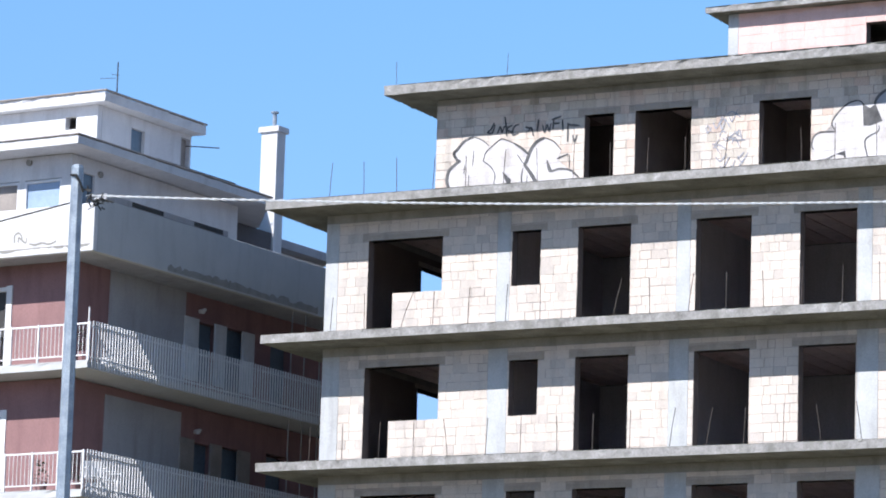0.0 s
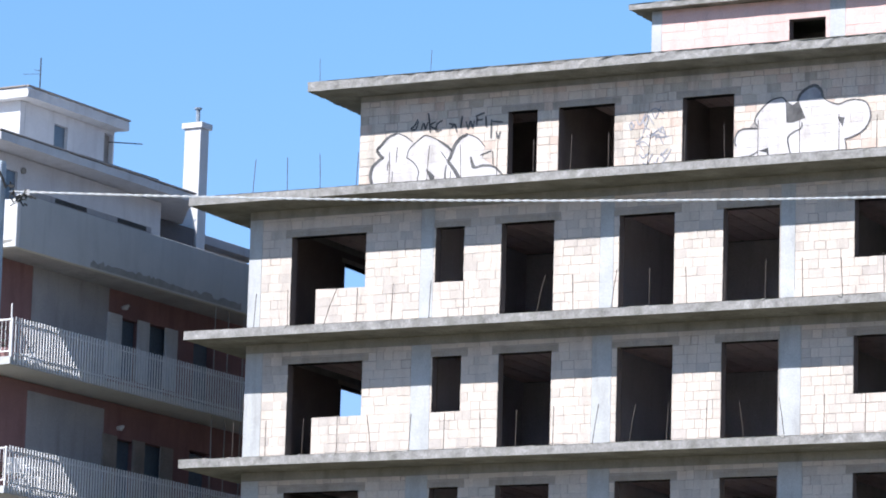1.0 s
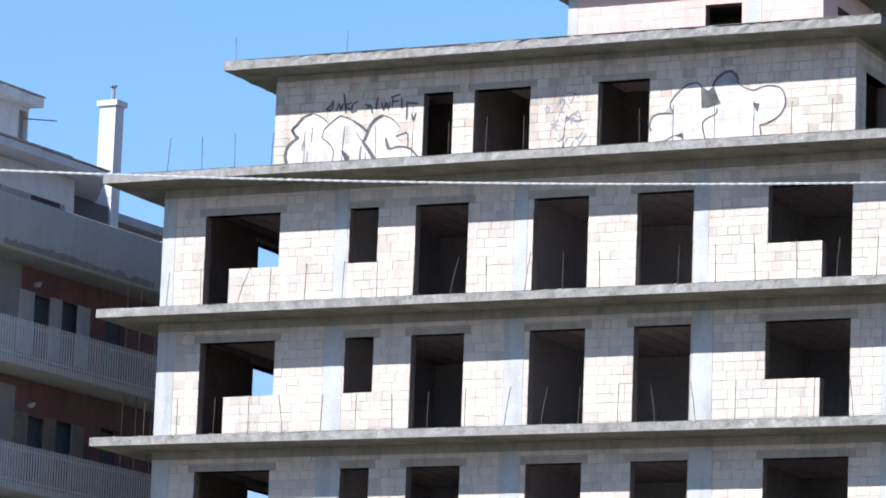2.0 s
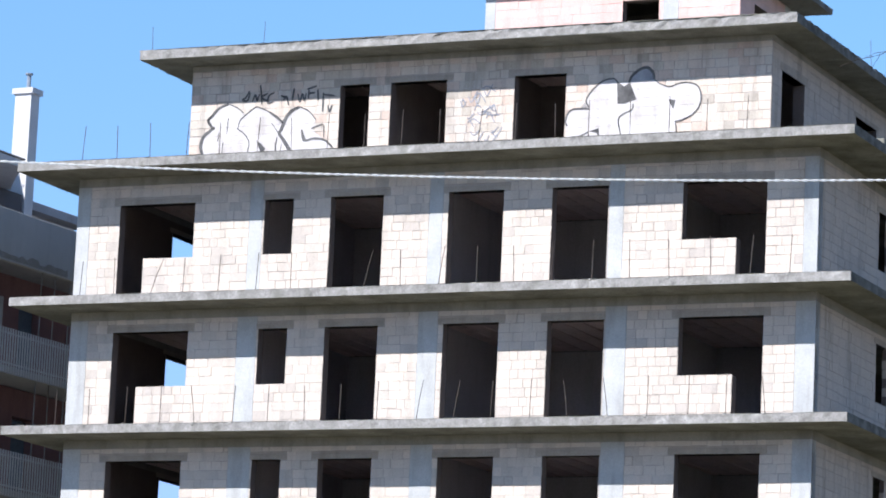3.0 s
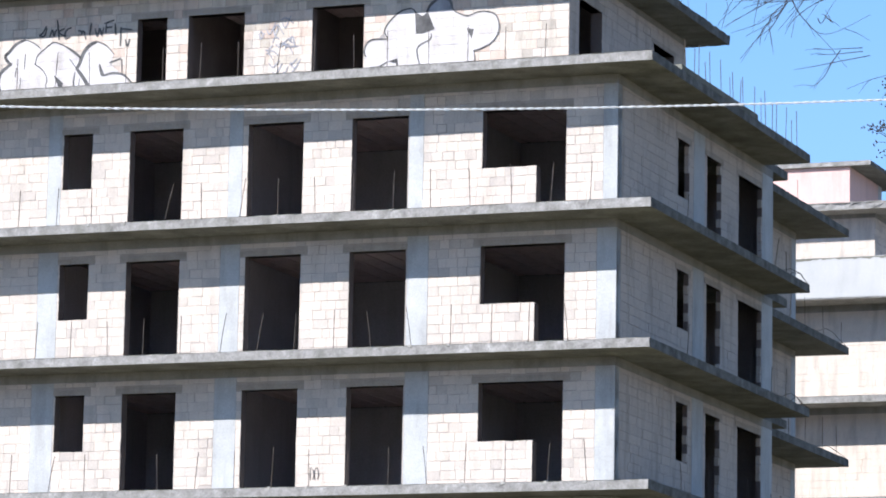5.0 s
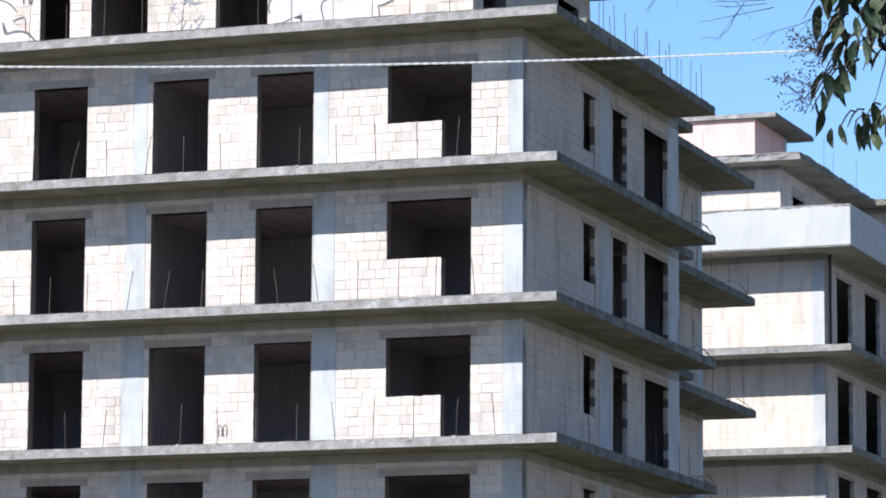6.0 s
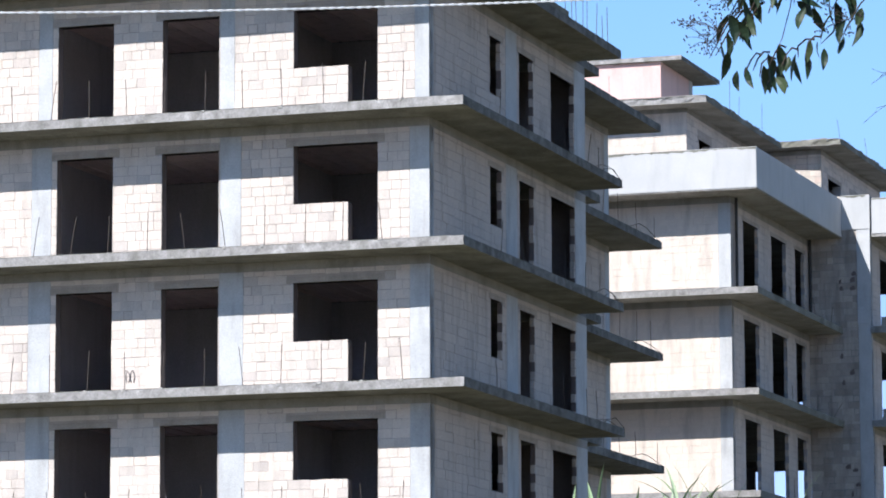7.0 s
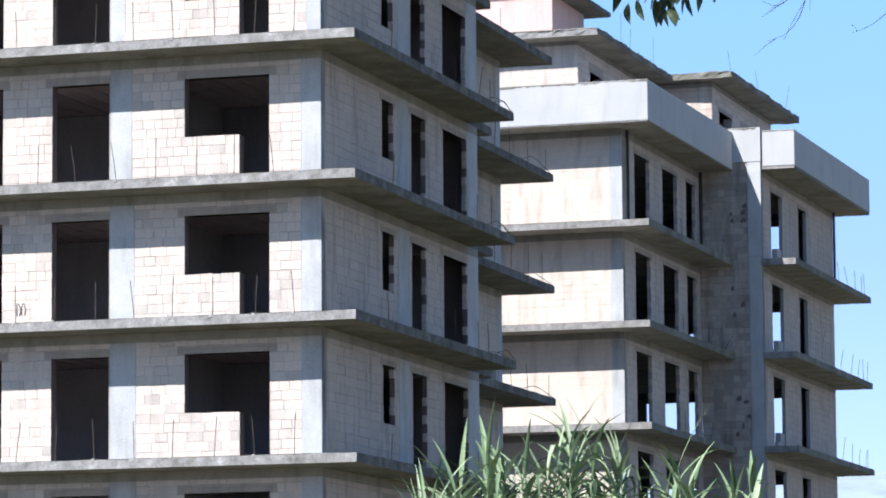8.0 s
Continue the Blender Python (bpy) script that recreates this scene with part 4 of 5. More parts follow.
for v in (8.6, 9.2, 9.9, 10.7):
    part("tension_rod", tube(bmesh.new(), [(-0.1, v, B0 + 9.0), (-0.1, v, B0 + 14.7)], 0.015, 5), BEAM, house)
# terrace parapet above the balconies
Q0, Q1 = 16.86, 17.98
part("terrace_slab", boxes((-12, -0.16, 0.16, 16, Q0, Q0 + 0.3)), PLASTER_GREY, house)
part("parapet", boxes((-12, 0, 0, 0.15, Q0 - 0.02, Q1), bevel=0.012), PLASTER, house, "white plastered terrace parapet with stains")
par = part("parapet", boxes((-0.15, -0.002, 0.155, 16, Q0 - 0.02, Q1 + 0.15), bevel=0.012), PARAPET, house, "white plastered terrace parapet with stains")
part("coping_band", boxes((-0.12, -0.006, 0.45, 5.5, Q1 + 0.15, Q1 + 0.30), bevel=0.006), PLASTER_GREY, par, "bluish grey band on the parapet")
for a, b in ((1.48, 2.75), (4.05, 5.26)):
    part("parapet_slot", boxes((-0.03, 0.004, a, b, Q1 + 0.17, Q1 + 0.28)), DARK, par, "dark slot in the parapet band")
bm = bmesh.new()
v = 3.0
edge = []
while v < 9.6:
    edge.append((v, Q0 + 0.17 + rng.uniform(-0.06, 0.07)))
    v += rng.uniform(0.06, 0.2)
for (a, za), (b, zb) in zip(edge, edge[1:]):
    q = [bm.verts.new(c) for c in ((0.006, a, Q0 + 0.02), (0.006, b, Q0 + 0.02), (0.006, b, zb), (0.006, a, za))]
    bm.faces.new(q)
part("peeled_plaster", bm, BEAM, par, "ragged band where the plaster has peeled")
bm = ragged_band(bmesh.new(), rng, Matrix.Identity(4), -12, -0.02, Q0 + 0.16, 0.1, -0.005)
part("peeled_plaster", bm, BEAM, par, "ragged band where the plaster has peeled")
for pts in ([(-2.3, 17.18), (-2.3, 17.35), (-2.2, 17.41), (-2.1, 17.33), (-2.07, 17.19)],
            [(-2.19, 17.18), (-2.18, 17.3), (-2.11, 17.25), (-1.97, 17.16), (-1.94, 17.29)],
            [(-1.87, 17.13), (-1.7, 17.09), (-1.49, 17.12), (-1.27, 17.08), (-1.07, 17.14)]):
    part("peeled_plaster", ribbon(bmesh.new(), pts, 0.05, -0.006), BEAM, house, "grey mark where the plaster has flaked")
# storey on the terrace with its projecting roof
A0 = Q0 + 0.3
part("attic_wall", wall_body(-12, -3.0, A0, 20.0, [(-4.41, -3.27, 18.5, 19.42), (-6.0, -4.57, 18.5, 19.42)], 0, 0.25), PLASTER, house, "white plastered attic wall", m=FRONT(3.0))
part("attic_wall", wall_body(3.26, 10.2, A0, 20.0, [(3.5, 3.97, 18.6, 19.62)], 0, 0.25), PLASTER, house, "white plastered attic wall", m=RIGHT(-3.0))
part("attic_wall", wall_body(10.2, 13.55, A0, 20.0, [], 0, 0.25), PLASTER_SHADE, house, "plastered wall at the back of the terrace, coloured dark for its shade", m=RIGHT(-4.2))
for a, b in ((-4.41, -3.27), (-6.0, -4.57)):
    # the right pane's blue is a painted sky reflection
    w = part("window", boxes((a, b, 3.06, 3.08, 18.5, 19.4)), SKY_PANE if a > -5 else BROWN_TILE, house, "attic window pane coloured pale blue for the sky's reflection" if a > -5 else "closed brown attic shutter")
    part("frame", boxes((a, a + 0.06, 3.0, 3.055, 18.5, 19.4), (b - 0.06, b, 3.0, 3.055, 18.5, 19.4), (a + 0.06, b - 0.06, 3.0, 3.055, 18.5, 18.56), (a + 0.06, b - 0.06, 3.0, 3.055, 19.34, 19.4)), RAIL, w)
part("window", boxes((-3.1, -3.08, 3.5, 3.97, 18.6, 19.62)), GLASS, house, "narrow attic window")
part("wall_vent", tube(bmesh.new(), [(-4.28, 3.0, 19.86), (-4.28, 2.93, 19.86)], 0.08, 10), BEAM, house, "round vent cover")
part("wall_vent", tube(bmesh.new(), [(-3.0, 4.15, 19.68), (-2.93, 4.15, 19.68)], 0.08, 10), BEAM, house, "round vent cover")
slab(house, rng, [(-12, 2.15), (-2.2, 2.15), (-2.2, 10.6), (-2.9, 11.3), (-4.15, 12.9), (-12, 13.1)], 20.22, 0.2, PLASTER, 0.006, "roof_slab")
part("roof_pipe", tube(bmesh.new(), [(-2.3, 5.6, 20.3), (-2.3, 9.0, 20.32)], 0.03, 6), DARK, house)
part("rear_wall", wall_body(14.5, 17.2, 17.2, 19.8, [(15.9, 16.5, 18.4, 19.4)], 0, 0.25), PLASTER_GREY, house, "grey plastered rear wall", m=RIGHT(-4.9))
part("rear_roof", boxes((-12, -4.5, 14.3, 17.4, 19.8, 20.04), bevel=0.01), PLASTER_GREY, house)
# penthouse
N0, N1 = 20.22, 22.35
part("penthouse_wall", wall_body(-13, -5.5, N0, N1, [(-6.52, -6.17, 21.76, 22.1)], 0, 0.2), PLASTER, house, "white plastered penthouse wall", m=FRONT(7.3))
part("penthouse_wall", wall_body(7.51, 11.5, N0, N1, [(8.8, 9.4, 20.5, 22.05), (11.05, 11.45, 20.4, 22.25)], 0, 0.2), PLASTER, house, "white plastered penthouse wall", m=RIGHT(-5.5))
part("penthouse_room", boxes((-8, -6.6, 8.7, 8.8, N0, N1), (-6.4, -6.3, 8.9, 11, N0, N1)), INNER, house)
part("penthouse_wall", boxes((-12, -5.75, 11.3, 11.5, N0, N1)), PLASTER_GREY, house)
slab(house, rng, [(-13, 7.0), (-5.07, 7.0), (-5.07, 11.55), (-13, 11.55)], 22.6, 0.24, PLASTER, 0.012, "roof_slab")
part("window_pane", boxes((-5.62, -5.60, 8.8, 9.4, 21.36, 22.05)), GLASS, house)
part("door_panel", boxes((-5.6, -5.57, 8.8, 9.4, 20.5, 21.35)), BROWN_TILE, house, "weathered lower door panel")
part("recess_panel", boxes((-5.68, -5.64, 11.05, 11.45, 20.4, 22.25)), BROWN_TILE, house, "dark panel at the end of the wall")
part("roof_coping", boxes((-5.12, -5.03, 6.98, 11.57, 22.615, 22.66), (-13, -5.12, 6.95, 7.04, 22.615, 22.655), bevel=0.006), BROWN_TILE, house, "thin dark coping strip")
part("roof_coping", boxes((-2.27, -2.17, 2.12, 10.6, 20.235, 20.275), (-12, -2.27, 2.11, 2.2, 20.235, 20.265), bevel=0.006), BROWN_TILE, house, "thin dark coping strip")
part("clothes_arm", tube(bmesh.new(), [(-5.6, 11.4, 22.08), (-4.75, 11.75, 22.02)], 0.016, 5), DARK, house)
# chimney and aerial
ch = part("chimney", boxes((-4.67, -4.16, 13.6, 14.0, 17.2, 22.80), (-4.74, -4.09, 13.54, 14.06, 22.80, 22.95)), PLASTER, house, "tall white chimney with a flat cap")
part("flue", tube(bmesh.new(), [(-4.40, 13.8, 22.93), (-4.40, 13.8, 23.34), (-4.40, 13.8, 23.36), (-4.40, 13.8, 23.40)], [0.06, 0.06, 0.11, 0.11], 8), GALVANISED, ch, "grey metal flue")
aerial = part("aerial", tube(bmesh.new(), [(-5.14, 7.6, 22.5), (-5.14, 7.6, 23.5)], 0.018, 5), DARK, house, "television aerial on the roof")
for dz, w in ((0.62, 0.55), (0.70, 0.2)):
    part("aerial_arm", tube(bmesh.new(), [(-5.14 - w, 7.6, 22.5 + dz), (-5.09, 7.6, 22.45 + dz)], 0.009, 4), DARK, aerial)
for k, v in ((4, 1.3), (3, 1.0)):
    crate = thing("storage_box", house.matrix_world @ Matrix.Translation((-0.3, v, B0 + 3.0 * k)), "small white plastic storage box standing on the balcony", "box", "balcony boxes")
    part("tub", boxes((-0.16, 0.16, -0.22, 0.22, 0, 0.2), bevel=0.02), RAIL, crate)
    part("lid", boxes((-0.18, 0.18, -0.24, 0.24, 0.203, 0.24), bevel=0.012), PLASTER, crate)


def garden_chair(u, v, z, turn):
    ob = thing("garden_chair", house.matrix_world @ pose(u, v, z, 0, 0, turn), "white plastic garden chair standing on the balcony", "chair", "balcony chairs")
    part("seat", boxes((-0.24, 0.24, -0.22, 0.22, 0.40, 0.43), bevel=0.012), RAIL, ob)
    part("backrest", boxes((-0.24, 0.24, 0.19, 0.225, 0.435, 0.82), bevel=0.012), RAIL, ob)
    for x in (-0.22, 0.22):
        part("armrest", boxes((x - 0.025, x + 0.025, -0.2, 0.185, 0.62, 0.645), bevel=0.008), RAIL, ob)
        for y in (-0.19, 0.19):
            part("leg", boxes((x - 0.02, x + 0.02, y - 0.02, y + 0.02, 0, 0.398), bevel=0.006), RAIL, ob)


garden_chair(-0.45, 1.1, B0 + 9.0, 60)
garden_chair(-0.55, 1.9, B0 + 9.0, 110)


def pot_plant(u, v, z, size, seed):
    r = random.Random(seed)
    bm = bmesh.new()
    tube(bm, [(0, 0, 0), (0, 0, 0.25)], [0.11, 0.15], 10)
    ob = thing("potted_plant", house.matrix_world @ Matrix.Translation((u, v, z)), "green leafy plant in a clay pot on the balcony", "plant", "balcony plants")
    part("pot", bm, MAROON, ob)
    bm = bmesh.new()
    for i in range(70):
        a, h = r.uniform(0, math.tau), r.uniform(0.2, 0.3 + size)
        d = r.uniform(0.02, 0.25)
        c = Vector((d * math.cos(a), d * math.sin(a), h))
        e = Vector((r.gauss(0, 1), r.gauss(0, 1), r.gauss(0, 0.6))).normalized() * 0.09
        s = e.cross(Vector((0, 0, 1))).normalized() * 0.03
        bm.faces.new([bm.verts.new(q) for q in (c, c + e * 0.5 + s, c + e, c + e * 0.5 - s)])
    part("foliage", bm, LEAF, ob)


for u, v, k in ((-0.35, 0.3, 4), (-0.5, 0.35, 3), (-1.4, 0.3, 3), (-3.4, 0.3, 3)):
    pot_plant(u, v, B0 + 3 * k, 0.45, int(100 * v + k * 7 - u * 10))

# ---- street pole and overhead cable ----
pole = thing("utility_pole", pose(-2.795, 35, 0, 0, 0, 0), "galvanised steel utility pole with an overhead cable bracket", "pole")
part("shaft", tube(bmesh.new(), [(0.02, 0, 0), (0.0, 0, 4), (-0.015, 0, 8.80)], [0.075, 0.066, 0.055], 8), GALVANISED, pole)
part("cap", tube(bmesh.new(), [(-0.015, 0, 8.80), (-0.015, 0, 8.835)], [0.058, 0.05], 8), GALVANISED, pole)
part("hook", tube(bmesh.new(), [(-0.07, -0.03, 8.74), (-0.02, -0.09, 8.73), (0.02, -0.08, 8.66), (0.05, -0.06, 8.58)], 0.012, 6), BLACK_RUBBER, pole, "bent steel hook")
bm = bmesh.new()
prng = random.Random(3)
for i in range(16):
    a = Vector((0.07 + prng.uniform(0, 0.17), prng.uniform(-0.08, 0.02), 8.54 + prng.gauss(0, 0.025)))
    tube(bm, [a, a + Vector((prng.gauss(0, 0.04), prng.gauss(0, 0.03), prng.gauss(0, 0.03))), a + Vector((prng.gauss(0.03, 0.05), 0, prng.gauss(0, 0.05)))], 0.009, 4)
part("clamp", bm, BLACK_RUBBER, pole, "dark cable clamp with loose tails")


def cable_height(x):
    return 8.590 + 0.020 * x + 0.00362 * x * x


cable = thing("overhead_cable", pose(0, 35, 0), "pale twisted overhead cable strung from the utility pole", "cable")
for phase in (0.0, math.pi):
    bm = bmesh.new()
    pts = []
    for i in range(1750):
        x = -2.72 + 0.0095 * i
        w = phase + x * math.tau / 0.17
        pts.append((x, 0.0058 * math.cos(w), cable_height(x) + 0.0058 * math.sin(w)))
    tube(bm, pts, 0.0072, 4)
    part("strand", bm, CABLE if phase == 0 else RAIL, cable)
service = thing("service_wire", pose(0, 35, 0), "thin dark service wire running from the utility pole", "cable")
part("wire", tube(bmesh.new(), [(-2.86, 0, 8.49), (-3.48, 0, 8.30), (-4.8, 0.2, 7.95), (-8.0, 0.6, 7.3)], 0.008, 5), BLACK_RUBBER, service)


# ---- tree that reaches into view from the street side ----
trng = random.Random(21)
tree = thing("street_tree", pose(4.6, 10.6, 0), "street tree with drooping dark green leaves and bare twigs", "tree")
TREE = Vector((4.6, 10.6, 0))
limbs = bmesh.new()
tube(limbs, [(0, 0, 0), (0.05, -0.02, 1.2), (-0.05, 0.03, 2.4), (-0.15, 0.0, 3.3)], [0.16, 0.13, 0.11, 0.08], 10)
part("trunk", limbs, BARK, tree)


def limb(pts, r0, r1, sides=6):
    q = [Vector(p) - TREE for p in pts]
    n = len(q)
    part("limb", tube(bmesh.new(), q, [r0 + (r1 - r0) * i / (n - 1) for i in range(n)], sides), BARK, tree)


limb([(4.45, 10.6, 3.2), (4.0, 10.4, 3.9), (3.4, 10.2, 4.25), (2.95, 10.05, 4.24)], 0.06, 0.012)
limb([(2.95, 10.05, 4.24), (2.82, 10.0, 4.1), (2.75, 10.0, 3.95), (2.66, 10.0, 3.68)], 0.009, 0.0015)
limb([(3.4, 10.2, 4.25), (2.8, 10.1, 4.4), (2.4, 10.05, 4.32), (2.22, 10.0, 4.12), (2.05, 10, 4.08)], 0.02, 0.002)
limb([(4.45, 10.6, 3.2), (4.3, 10.8, 4.2), (3.9, 10.5, 4.9), (3.2, 10.3, 5.1)], 0.06, 0.01)
limb([(4.45, 10.6, 3.2), (4.9, 10.8, 4.1), (5.3, 10.9, 4.9)], 0.06, 0.012)
limb([(3.4, 10.2, 4.25), (3.3, 10.1, 3.9), (3.12, 10.0, 3.62), (3.0, 10.0, 3.55)], 0.006, 0.001)
leaf_bm = bmesh.new()
twig_bm = bmesh.new()


def leaf(bm, at, way, size):
    """A pointed, folded leaf that hangs along way."""
    way = way.normalized()
    side = way.cross(Vector((trng.gauss(0, 0.9), -1, trng.gauss(0, 0.3)))).normalized() * size * 0.17
    nrm = way.cross(side).normalized()
    bow = side * trng.uniform(-0.7, 0.7)
    steps = (0, 0.16, 0.36, 0.58, 0.8, 1.0)
    mid = [at + way * size * t + (nrm * size * 0.10 + bow) * math.sin(math.pi * t) for t in steps]
    m = [bm.verts.new(q) for q in mid]
    rim = []
    for k in (1, -1):
        rim.append([m[0]] + [bm.verts.new(mid[i] + side * k * w - nrm * size * 0.03) for i, w in ((1, 0.62), (2, 0.95), (3, 0.88), (4, 0.5))] + [m[5]])
    for i in range(5):
        for edge in rim:
            q = [m[i], m[i + 1], edge[i + 1], edge[i]]
            bm.faces.new([v for j, v in enumerate(q) if v not in q[:j]])


def spray(start, end, leaves, size=0.064, seeds=0):
    """A drooping twig with leaves along it and dry seed heads at its end."""
    a, b = Vector(start) - TREE, Vector(end) - TREE
    bend = (a + b) / 2 + Vector((trng.gauss(0, 0.01), trng.gauss(0, 0.02), 0.16 * (b - a).length))
    pts = [a, (a + bend) / 2 + Vector((0, 0, 0.01)), bend, (bend + b) / 2, b]
    tube(twig_bm, pts, [0.004, 0.003, 0.0025, 0.002, 0.001], 4)
    for i in range(leaves):
        t = (i + trng.random()) / leaves
        q = a.lerp(bend, 2 * t) if t < 0.5 else bend.lerp(b, 2 * t - 1)
        q = q + Vector((trng.gauss(0, 0.012), trng.gauss(0, 0.03), trng.gauss(0, 0.01)))
        leaf(leaf_bm, q, Vector((trng.gauss(0, 0.38), trng.gauss(0, 0.5), -1)), size * trng.uniform(0.75, 1.2))
    for i in range(seeds):
        c = b + Vector((trng.uniform(-0.09, 0.03), trng.gauss(0, 0.03), trng.uniform(-0.03, 0.06)))
        tube(twig_bm, [b + Vector((0, 0, 0.01)), (b + c) / 2 + Vector((0, 0, 0.01)), c], 0.0008, 3)
        for j in range(5):
            d = c + Vector((trng.gauss(0, 0.007), 0, trng.gauss(0, 0.007)))
            tube(twig_bm, [d, d + Vector((0.002, 0, -0.004))], 0.0021, 4)


for x, z, n in ((2.497, 3.82, 4), (2.532, 3.83, 5), (2.584, 3.82, 11), (2.637, 3.81, 9), (2.63, 3.745, 9), (2.672, 3.79, 11), (2.701, 3.755, 12), (2.736, 3.82, 10), (2.757, 3.79, 9), (2.80, 3.80, 10), (2.84, 3.78, 9), (2.90, 3.80, 9),
                (2.752, 3.70, 6), (2.776, 3.70, 5), (2.83, 3.70, 5), (2.539, 3.655, 4), (2.563, 3.67, 4), (2.594, 3.655, 5), (2.55, 3.59, 3), (2.498, 3.567, 2), (2.515, 3.573, 2)):
    spray((x + 0.10, 10, z + 0.12), (x, 10, z - 0.012), n, 0.080)
for x, z, n in ((2.593, 3.518, 2), (2.616, 3.525, 1), (2.66, 3.54, 3), (2.692, 3.535, 2), (2.656, 3.495, 2), (2.633, 3.508, 2), (2.739, 3.563, 2), (2.759, 3.57, 2), (2.80, 3.60, 2), (2.86, 3.62, 3)):
    spray((x + 0.045, 10, z + 0.05), (x, 10, z), n, 0.076)
for x, z in ((2.53, 3.76), (2.51, 3.72), (2.535, 3.705), (2.50, 3.62), (2.475, 3.59), (2.86, 3.66)):
    spray((x + 0.09, 10, z + 0.07), (x + 0.02, 10, z), 1, 0.07, seeds=13)
limb([(2.75, 10.0, 3.95), (2.735, 10.0, 3.80), (2.72, 10.0, 3.70), (2.695, 10.0, 3.61), (2.66, 10.0, 3.54)], 0.0022, 0.0008)
for i in range(14):
    spray((trng.uniform(2.75, 3.2), 10.1, trng.uniform(3.95, 4.15)), (trng.uniform(2.62, 3.0), 10.05, trng.uniform(3.80, 3.95)), 10, 0.08)
for i in range(26):
    c = Vector((trng.uniform(2.75, 5.8), 10.4 + trng.gauss(0, 0.5), trng.uniform(4.3, 5.4)))
    spray(c, c + Vector((trng.gauss(-0.1, 0.1), 0.1, -0.3)), 12, 0.07)


def bare(pts, r0=0.0028, r1=0.0006, steps=4):
    """A bare, bending twig through the points (x, z)."""
    p = [Vector((x, 10, z)) - TREE for x, z in pts]
    p = [2 * p[0] - p[1]] + p + [2 * p[-1] - p[-2]]
    line = []
    for i in range(1, len(p) - 2):
        for k in range(steps):
            t = k / steps
            line.append(0.5 * (2 * p[i] + (p[i + 1] - p[i - 1]) * t + (2 * p[i - 1] - 5 * p[i] + 4 * p[i + 1] - p[i + 2]) * t * t + (3 * p[i] - p[i - 1] - 3 * p[i + 1] + p[i + 2]) * t ** 3))
    line.append(p[-2])
    n = len(line)
    tube(twig_bm, line, [r0 + (r1 - r0) * i / (n - 1) for i in range(n)], 4)
    for i in range(2, n - 1, 3):
        if trng.random() < 0.5:
            d = (line[i + 1] - line[i]).normalized()
            e = line[i] + d * trng.uniform(0.03, 0.08) + Vector((trng.gauss(0, 0.012), trng.gauss(0, 0.02), trng.gauss(-0.01, 0.02)))
            tube(twig_bm, [line[i], (line[i] + e) / 2 + Vector((0, 0, 0.004)), e], [0.0009, 0.0007, 0.0005], 3)


HUB = (2.204, 3.994)
FORK = (2.115, 3.952)
for pts in ([(2.62, 4.32), (2.42, 4.20), (2.29, 4.12), (2.235, 4.048), HUB, (2.181, 3.947), (2.155, 3.905), (2.11, 3.863), (2.073, 3.815)], [HUB, (2.155, 3.975), FORK, (2.069, 3.924), (2.029, 3.899)],
            [(2.20, 4.12), (2.149, 4.044), (2.126, 3.99), FORK], [HUB, (2.224, 3.952), (2.247, 3.924), (2.282, 3.894), (2.33, 3.90), (2.42, 3.95)], [(2.42, 4.05), (2.314, 4.006), (2.264, 3.983), (2.204, 3.977)],
            [(2.40, 4.04), (2.314, 3.994), (2.264, 3.968), (2.218, 3.931), (2.201, 3.907)]):
    bare(pts, 0.0022)
for pts in ([(2.204, 3.977), (2.126, 3.967), (2.078, 3.95)], [(2.184, 3.964), (2.127, 3.915), (2.047, 3.883)], [(2.18, 4.12), (2.126, 4.043), (2.08, 3.977), (2.018, 3.913)], [(2.16, 4.07), (2.097, 4.041), (2.051, 4.016), (2.014, 3.985)],
            [(2.30, 4.085), (2.275, 4.05), (2.241, 4.002), (2.204, 3.977)], [(2.181, 3.947), (2.132, 3.898), (2.124, 3.852)], [(2.40, 4.08), (2.314, 4.035), (2.276, 4.015), (2.235, 3.973), (2.173, 3.895)], [(2.155, 4.009), (2.103, 4.001), (2.051, 4.016)],
            [(2.279, 3.934), (2.287, 3.92), (2.305, 3.941)]):
    bare(pts, 0.0016)
    bare([(x + trng.gauss(0.012, 0.012), z + trng.gauss(0.012, 0.012)) for x, z in pts], 0.0013)
for pts in ([(2.05, 4.09), (1.936, 4.033), (1.902, 4.017), (1.868, 4.005)], [(2.04, 4.07), (1.977, 4.035), (1.957, 4.022), (1.94, 4.001)], [(2.42, 3.84), (2.315, 3.815), (2.253, 3.80), (2.216, 3.793)],
            [(2.34, 3.85), (2.315, 3.812), (2.294, 3.774), (2.258, 3.744)], [(2.40, 3.86), (2.315, 3.852), (2.265, 3.85)], [(2.40, 3.85), (2.315, 3.838), (2.279, 3.836)], [(2.55, 3.83), (2.491, 3.798), (2.421, 3.775), (2.357, 3.747)],
            [(3.10, 3.62), (3.063, 3.56), (3.041, 3.501), (3.003, 3.454), (2.951, 3.433)], [(3.06, 3.60), (2.99, 3.532), (2.939, 3.539)], [(3.0, 3.54), (2.97, 3.52), (2.938, 3.498)], [(3.42, 3.63), (3.283, 3.518), (3.239, 3.484), (3.187, 3.461)]):
    bare(pts, 0.0016)
tagged(part("branchwork", twig_bm, BARK, tree), kind="stuff")
tagged(part("foliage", leaf_bm, LEAF, tree, "dark green pointed leaves"), kind="stuff")

# ---- giant reeds in front of the second block ----
rrng = random.Random(9)


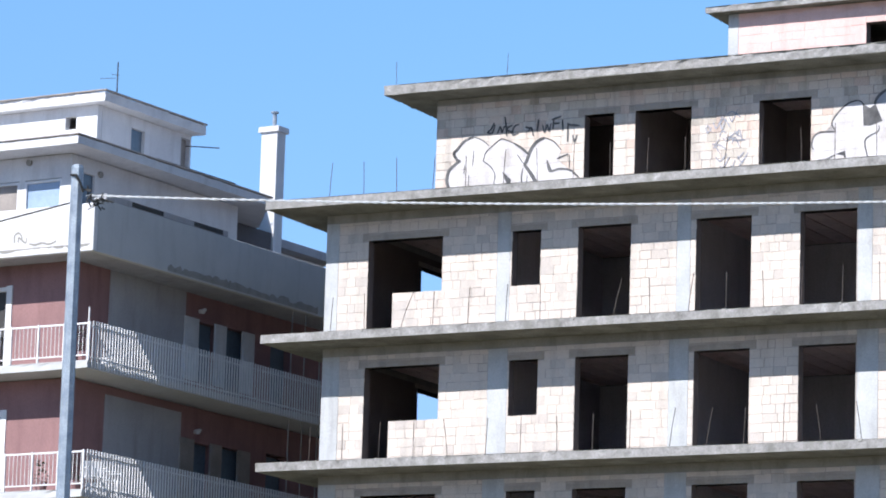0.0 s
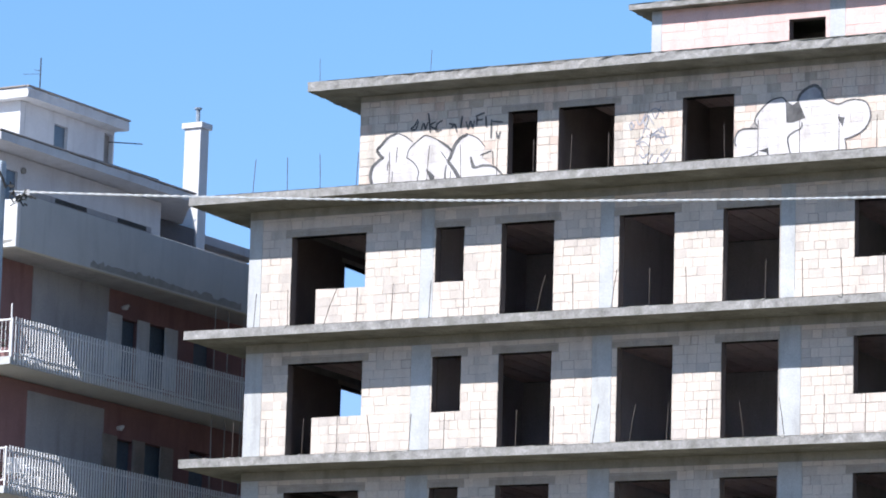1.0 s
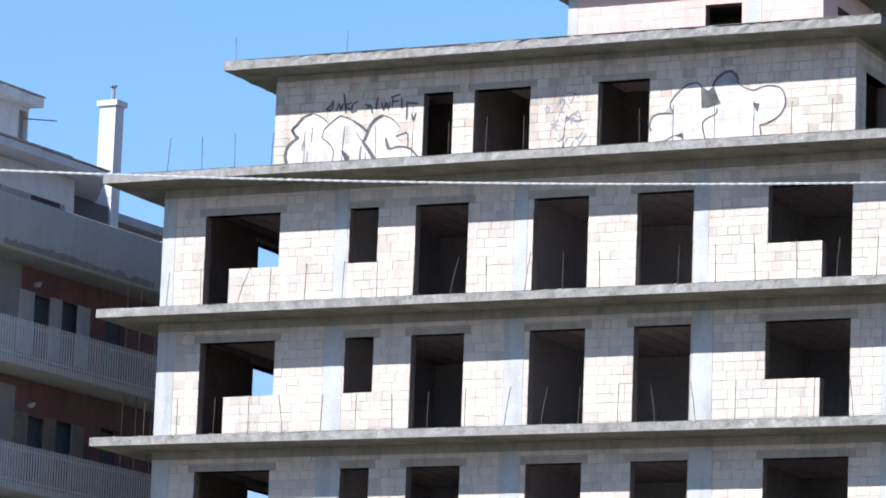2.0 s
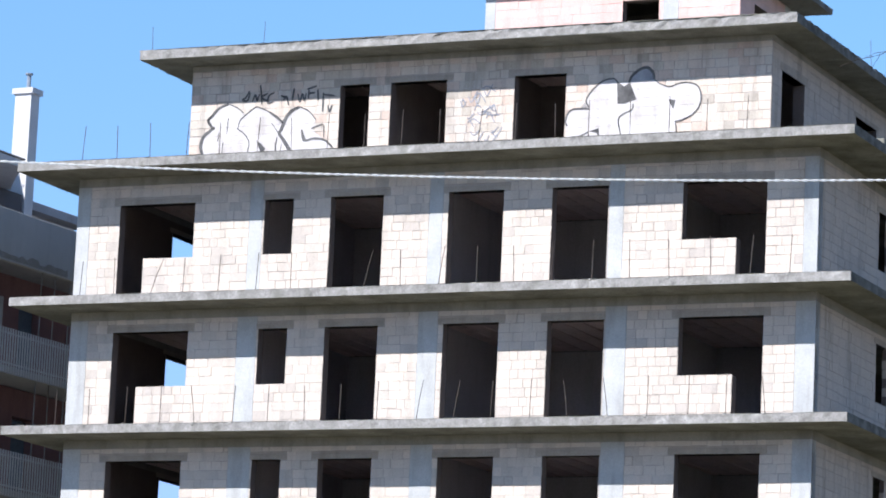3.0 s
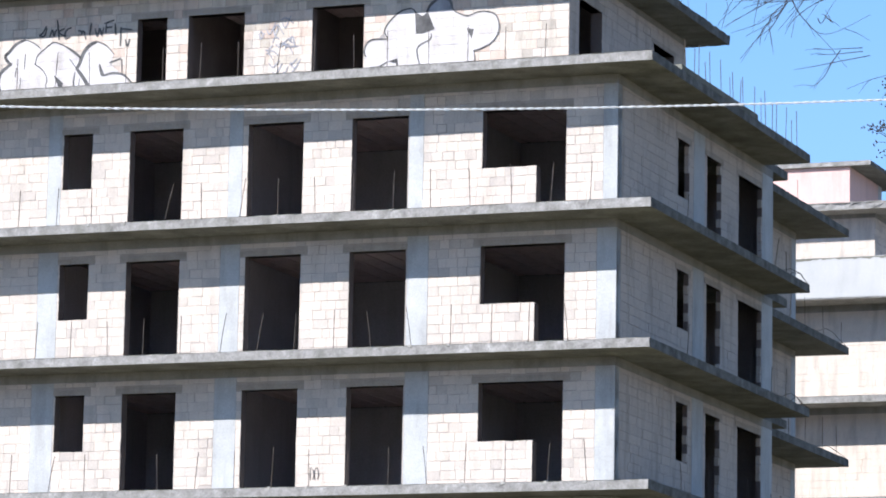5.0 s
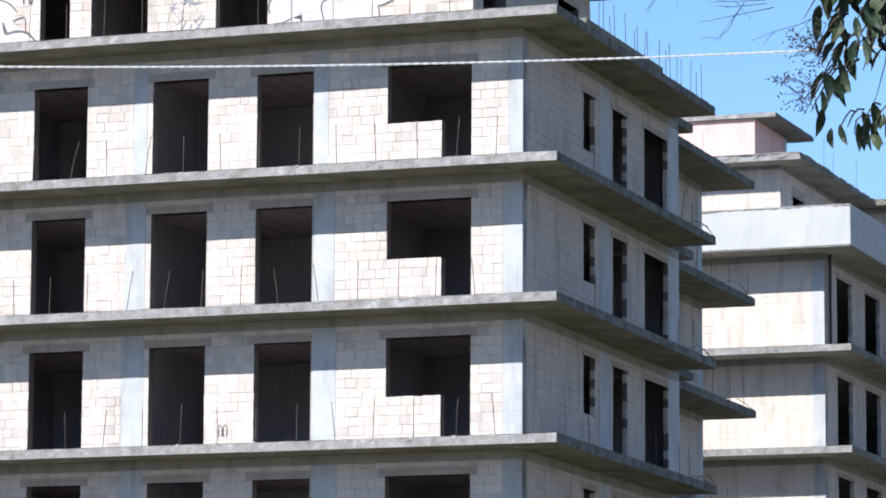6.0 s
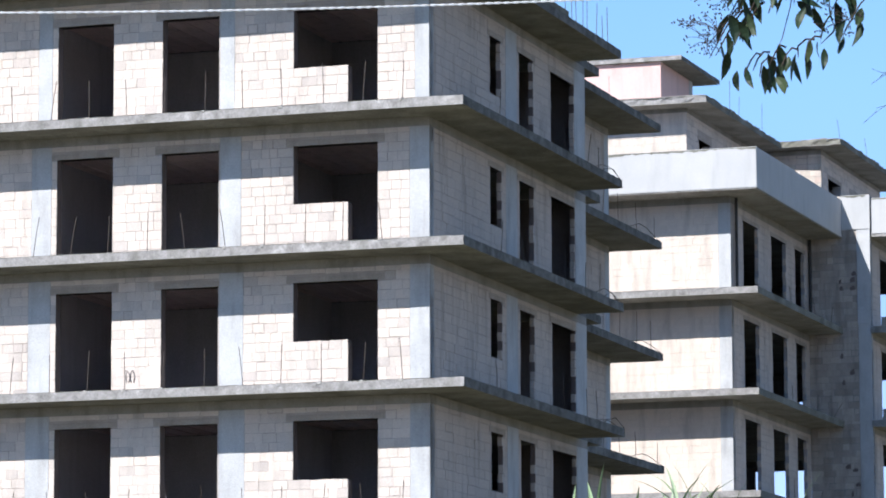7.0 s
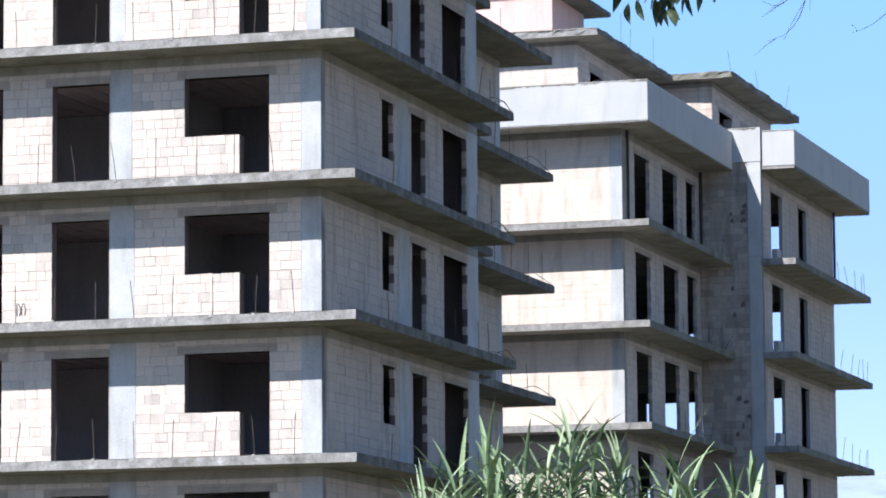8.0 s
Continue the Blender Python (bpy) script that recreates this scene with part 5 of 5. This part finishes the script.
def reed(x, y, top, seed, count=22):
    """A cane with two ranks of strap leaves: stiff spears at the tip, arching and folded ones below."""
    r = random.Random(seed)
    ob = thing("giant_reed", pose(x, y, 0, 0, 0, r.uniform(0, 360)), "giant reed with long arching pale green leaves", "reed", "clump of reeds")
    lean = Vector((r.gauss(0, 0.015), r.gauss(0, 0.015), 0))
    h = top - 0.42
    part("stem", tube(bmesh.new(), [(0, 0, 0), lean * h * 0.5 + Vector((0, 0, h * 0.5)), lean * h + Vector((0, 0, h))], [0.014, 0.012, 0.006], 6), REED, ob)
    bm = bmesh.new()
    plane = r.uniform(0, math.tau)
    for i in range(count):
        t = i / (count - 1)
        z = h - 1.0 * (1 - t) ** 0.9
        a = plane + math.pi * (i % 2) + r.gauss(0, 0.45)
        out = Vector((math.cos(a), math.sin(a), 0))
        length = r.uniform(0.62, 1.0) * (1.0 - 0.25 * t)
        spear = max(0.0, (t - 0.72) / 0.28)
        tilt = radians(r.uniform(28, 66) + 20 * spear)
        bend = r.uniform(0.9, 2.6) * (1 - 0.8 * spear)
        fold = r.uniform(0.45, 0.7) if r.random() < 0.4 * (1 - spear) else 2.0
        wide = r.uniform(0.028, 0.046)
        side = out.cross(Vector((0, 0, 1)))
        c, ang, prev = lean * z + Vector((0, 0, z)), tilt, None
        for k in range(9):
            s = k / 8
            w = wide * (0.3 + 0.7 * min(1, s * 3)) * (1 - s) ** 0.75
            up = out * -math.sin(ang) + Vector((0, 0, math.cos(ang)))
            row = [bm.verts.new(c - side * w + up * w * 0.35), bm.verts.new(c), bm.verts.new(c + side * w + up * w * 0.35)]
            if prev:
                bm.faces.new((prev[0], prev[1], row[1], row[0]))
                bm.faces.new((prev[1], prev[2], row[2], row[1]))
            prev = row
            ang -= bend * (0.5 + s) / 8 + (1.3 if s < fold <= s + 0.125 else 0.0)
            c = c + (out * math.cos(ang) + Vector((0, 0, math.sin(ang)))) * length / 8
    part("leaves", bm, REED, ob)


TOPS = [(7.86, 4.55), (8.22, 4.43), (8.63, 4.74), (8.73, 4.82), (8.92, 4.58), (9.67, 4.52), (10.47, 4.38), (10.34, 4.1), (7.57, 4.29), (7.29, 4.05), (7.95, 4.43), (9.83, 4.19), (8.38, 4.3), (9.13, 4.26), (8.56, 4.55), (8.80, 4.60), (8.70, 4.45), (8.48, 4.4), (9.72, 4.3), (7.9, 4.3)]
for i, (x, top) in enumerate(TOPS):
    reed(x, 36 + rrng.uniform(-0.15, 0.15), top, 40 + i)
for i in range(44):
    x = rrng.uniform(7.3, 9.3) if i < 34 else rrng.choice((9.7, 10.4)) + rrng.gauss(0, 0.12)
    reed(x, 36.4 + rrng.uniform(0, 0.7), rrng.uniform(4.0, 4.5) - 0.12 * abs(x - 8.6), 90 + i)
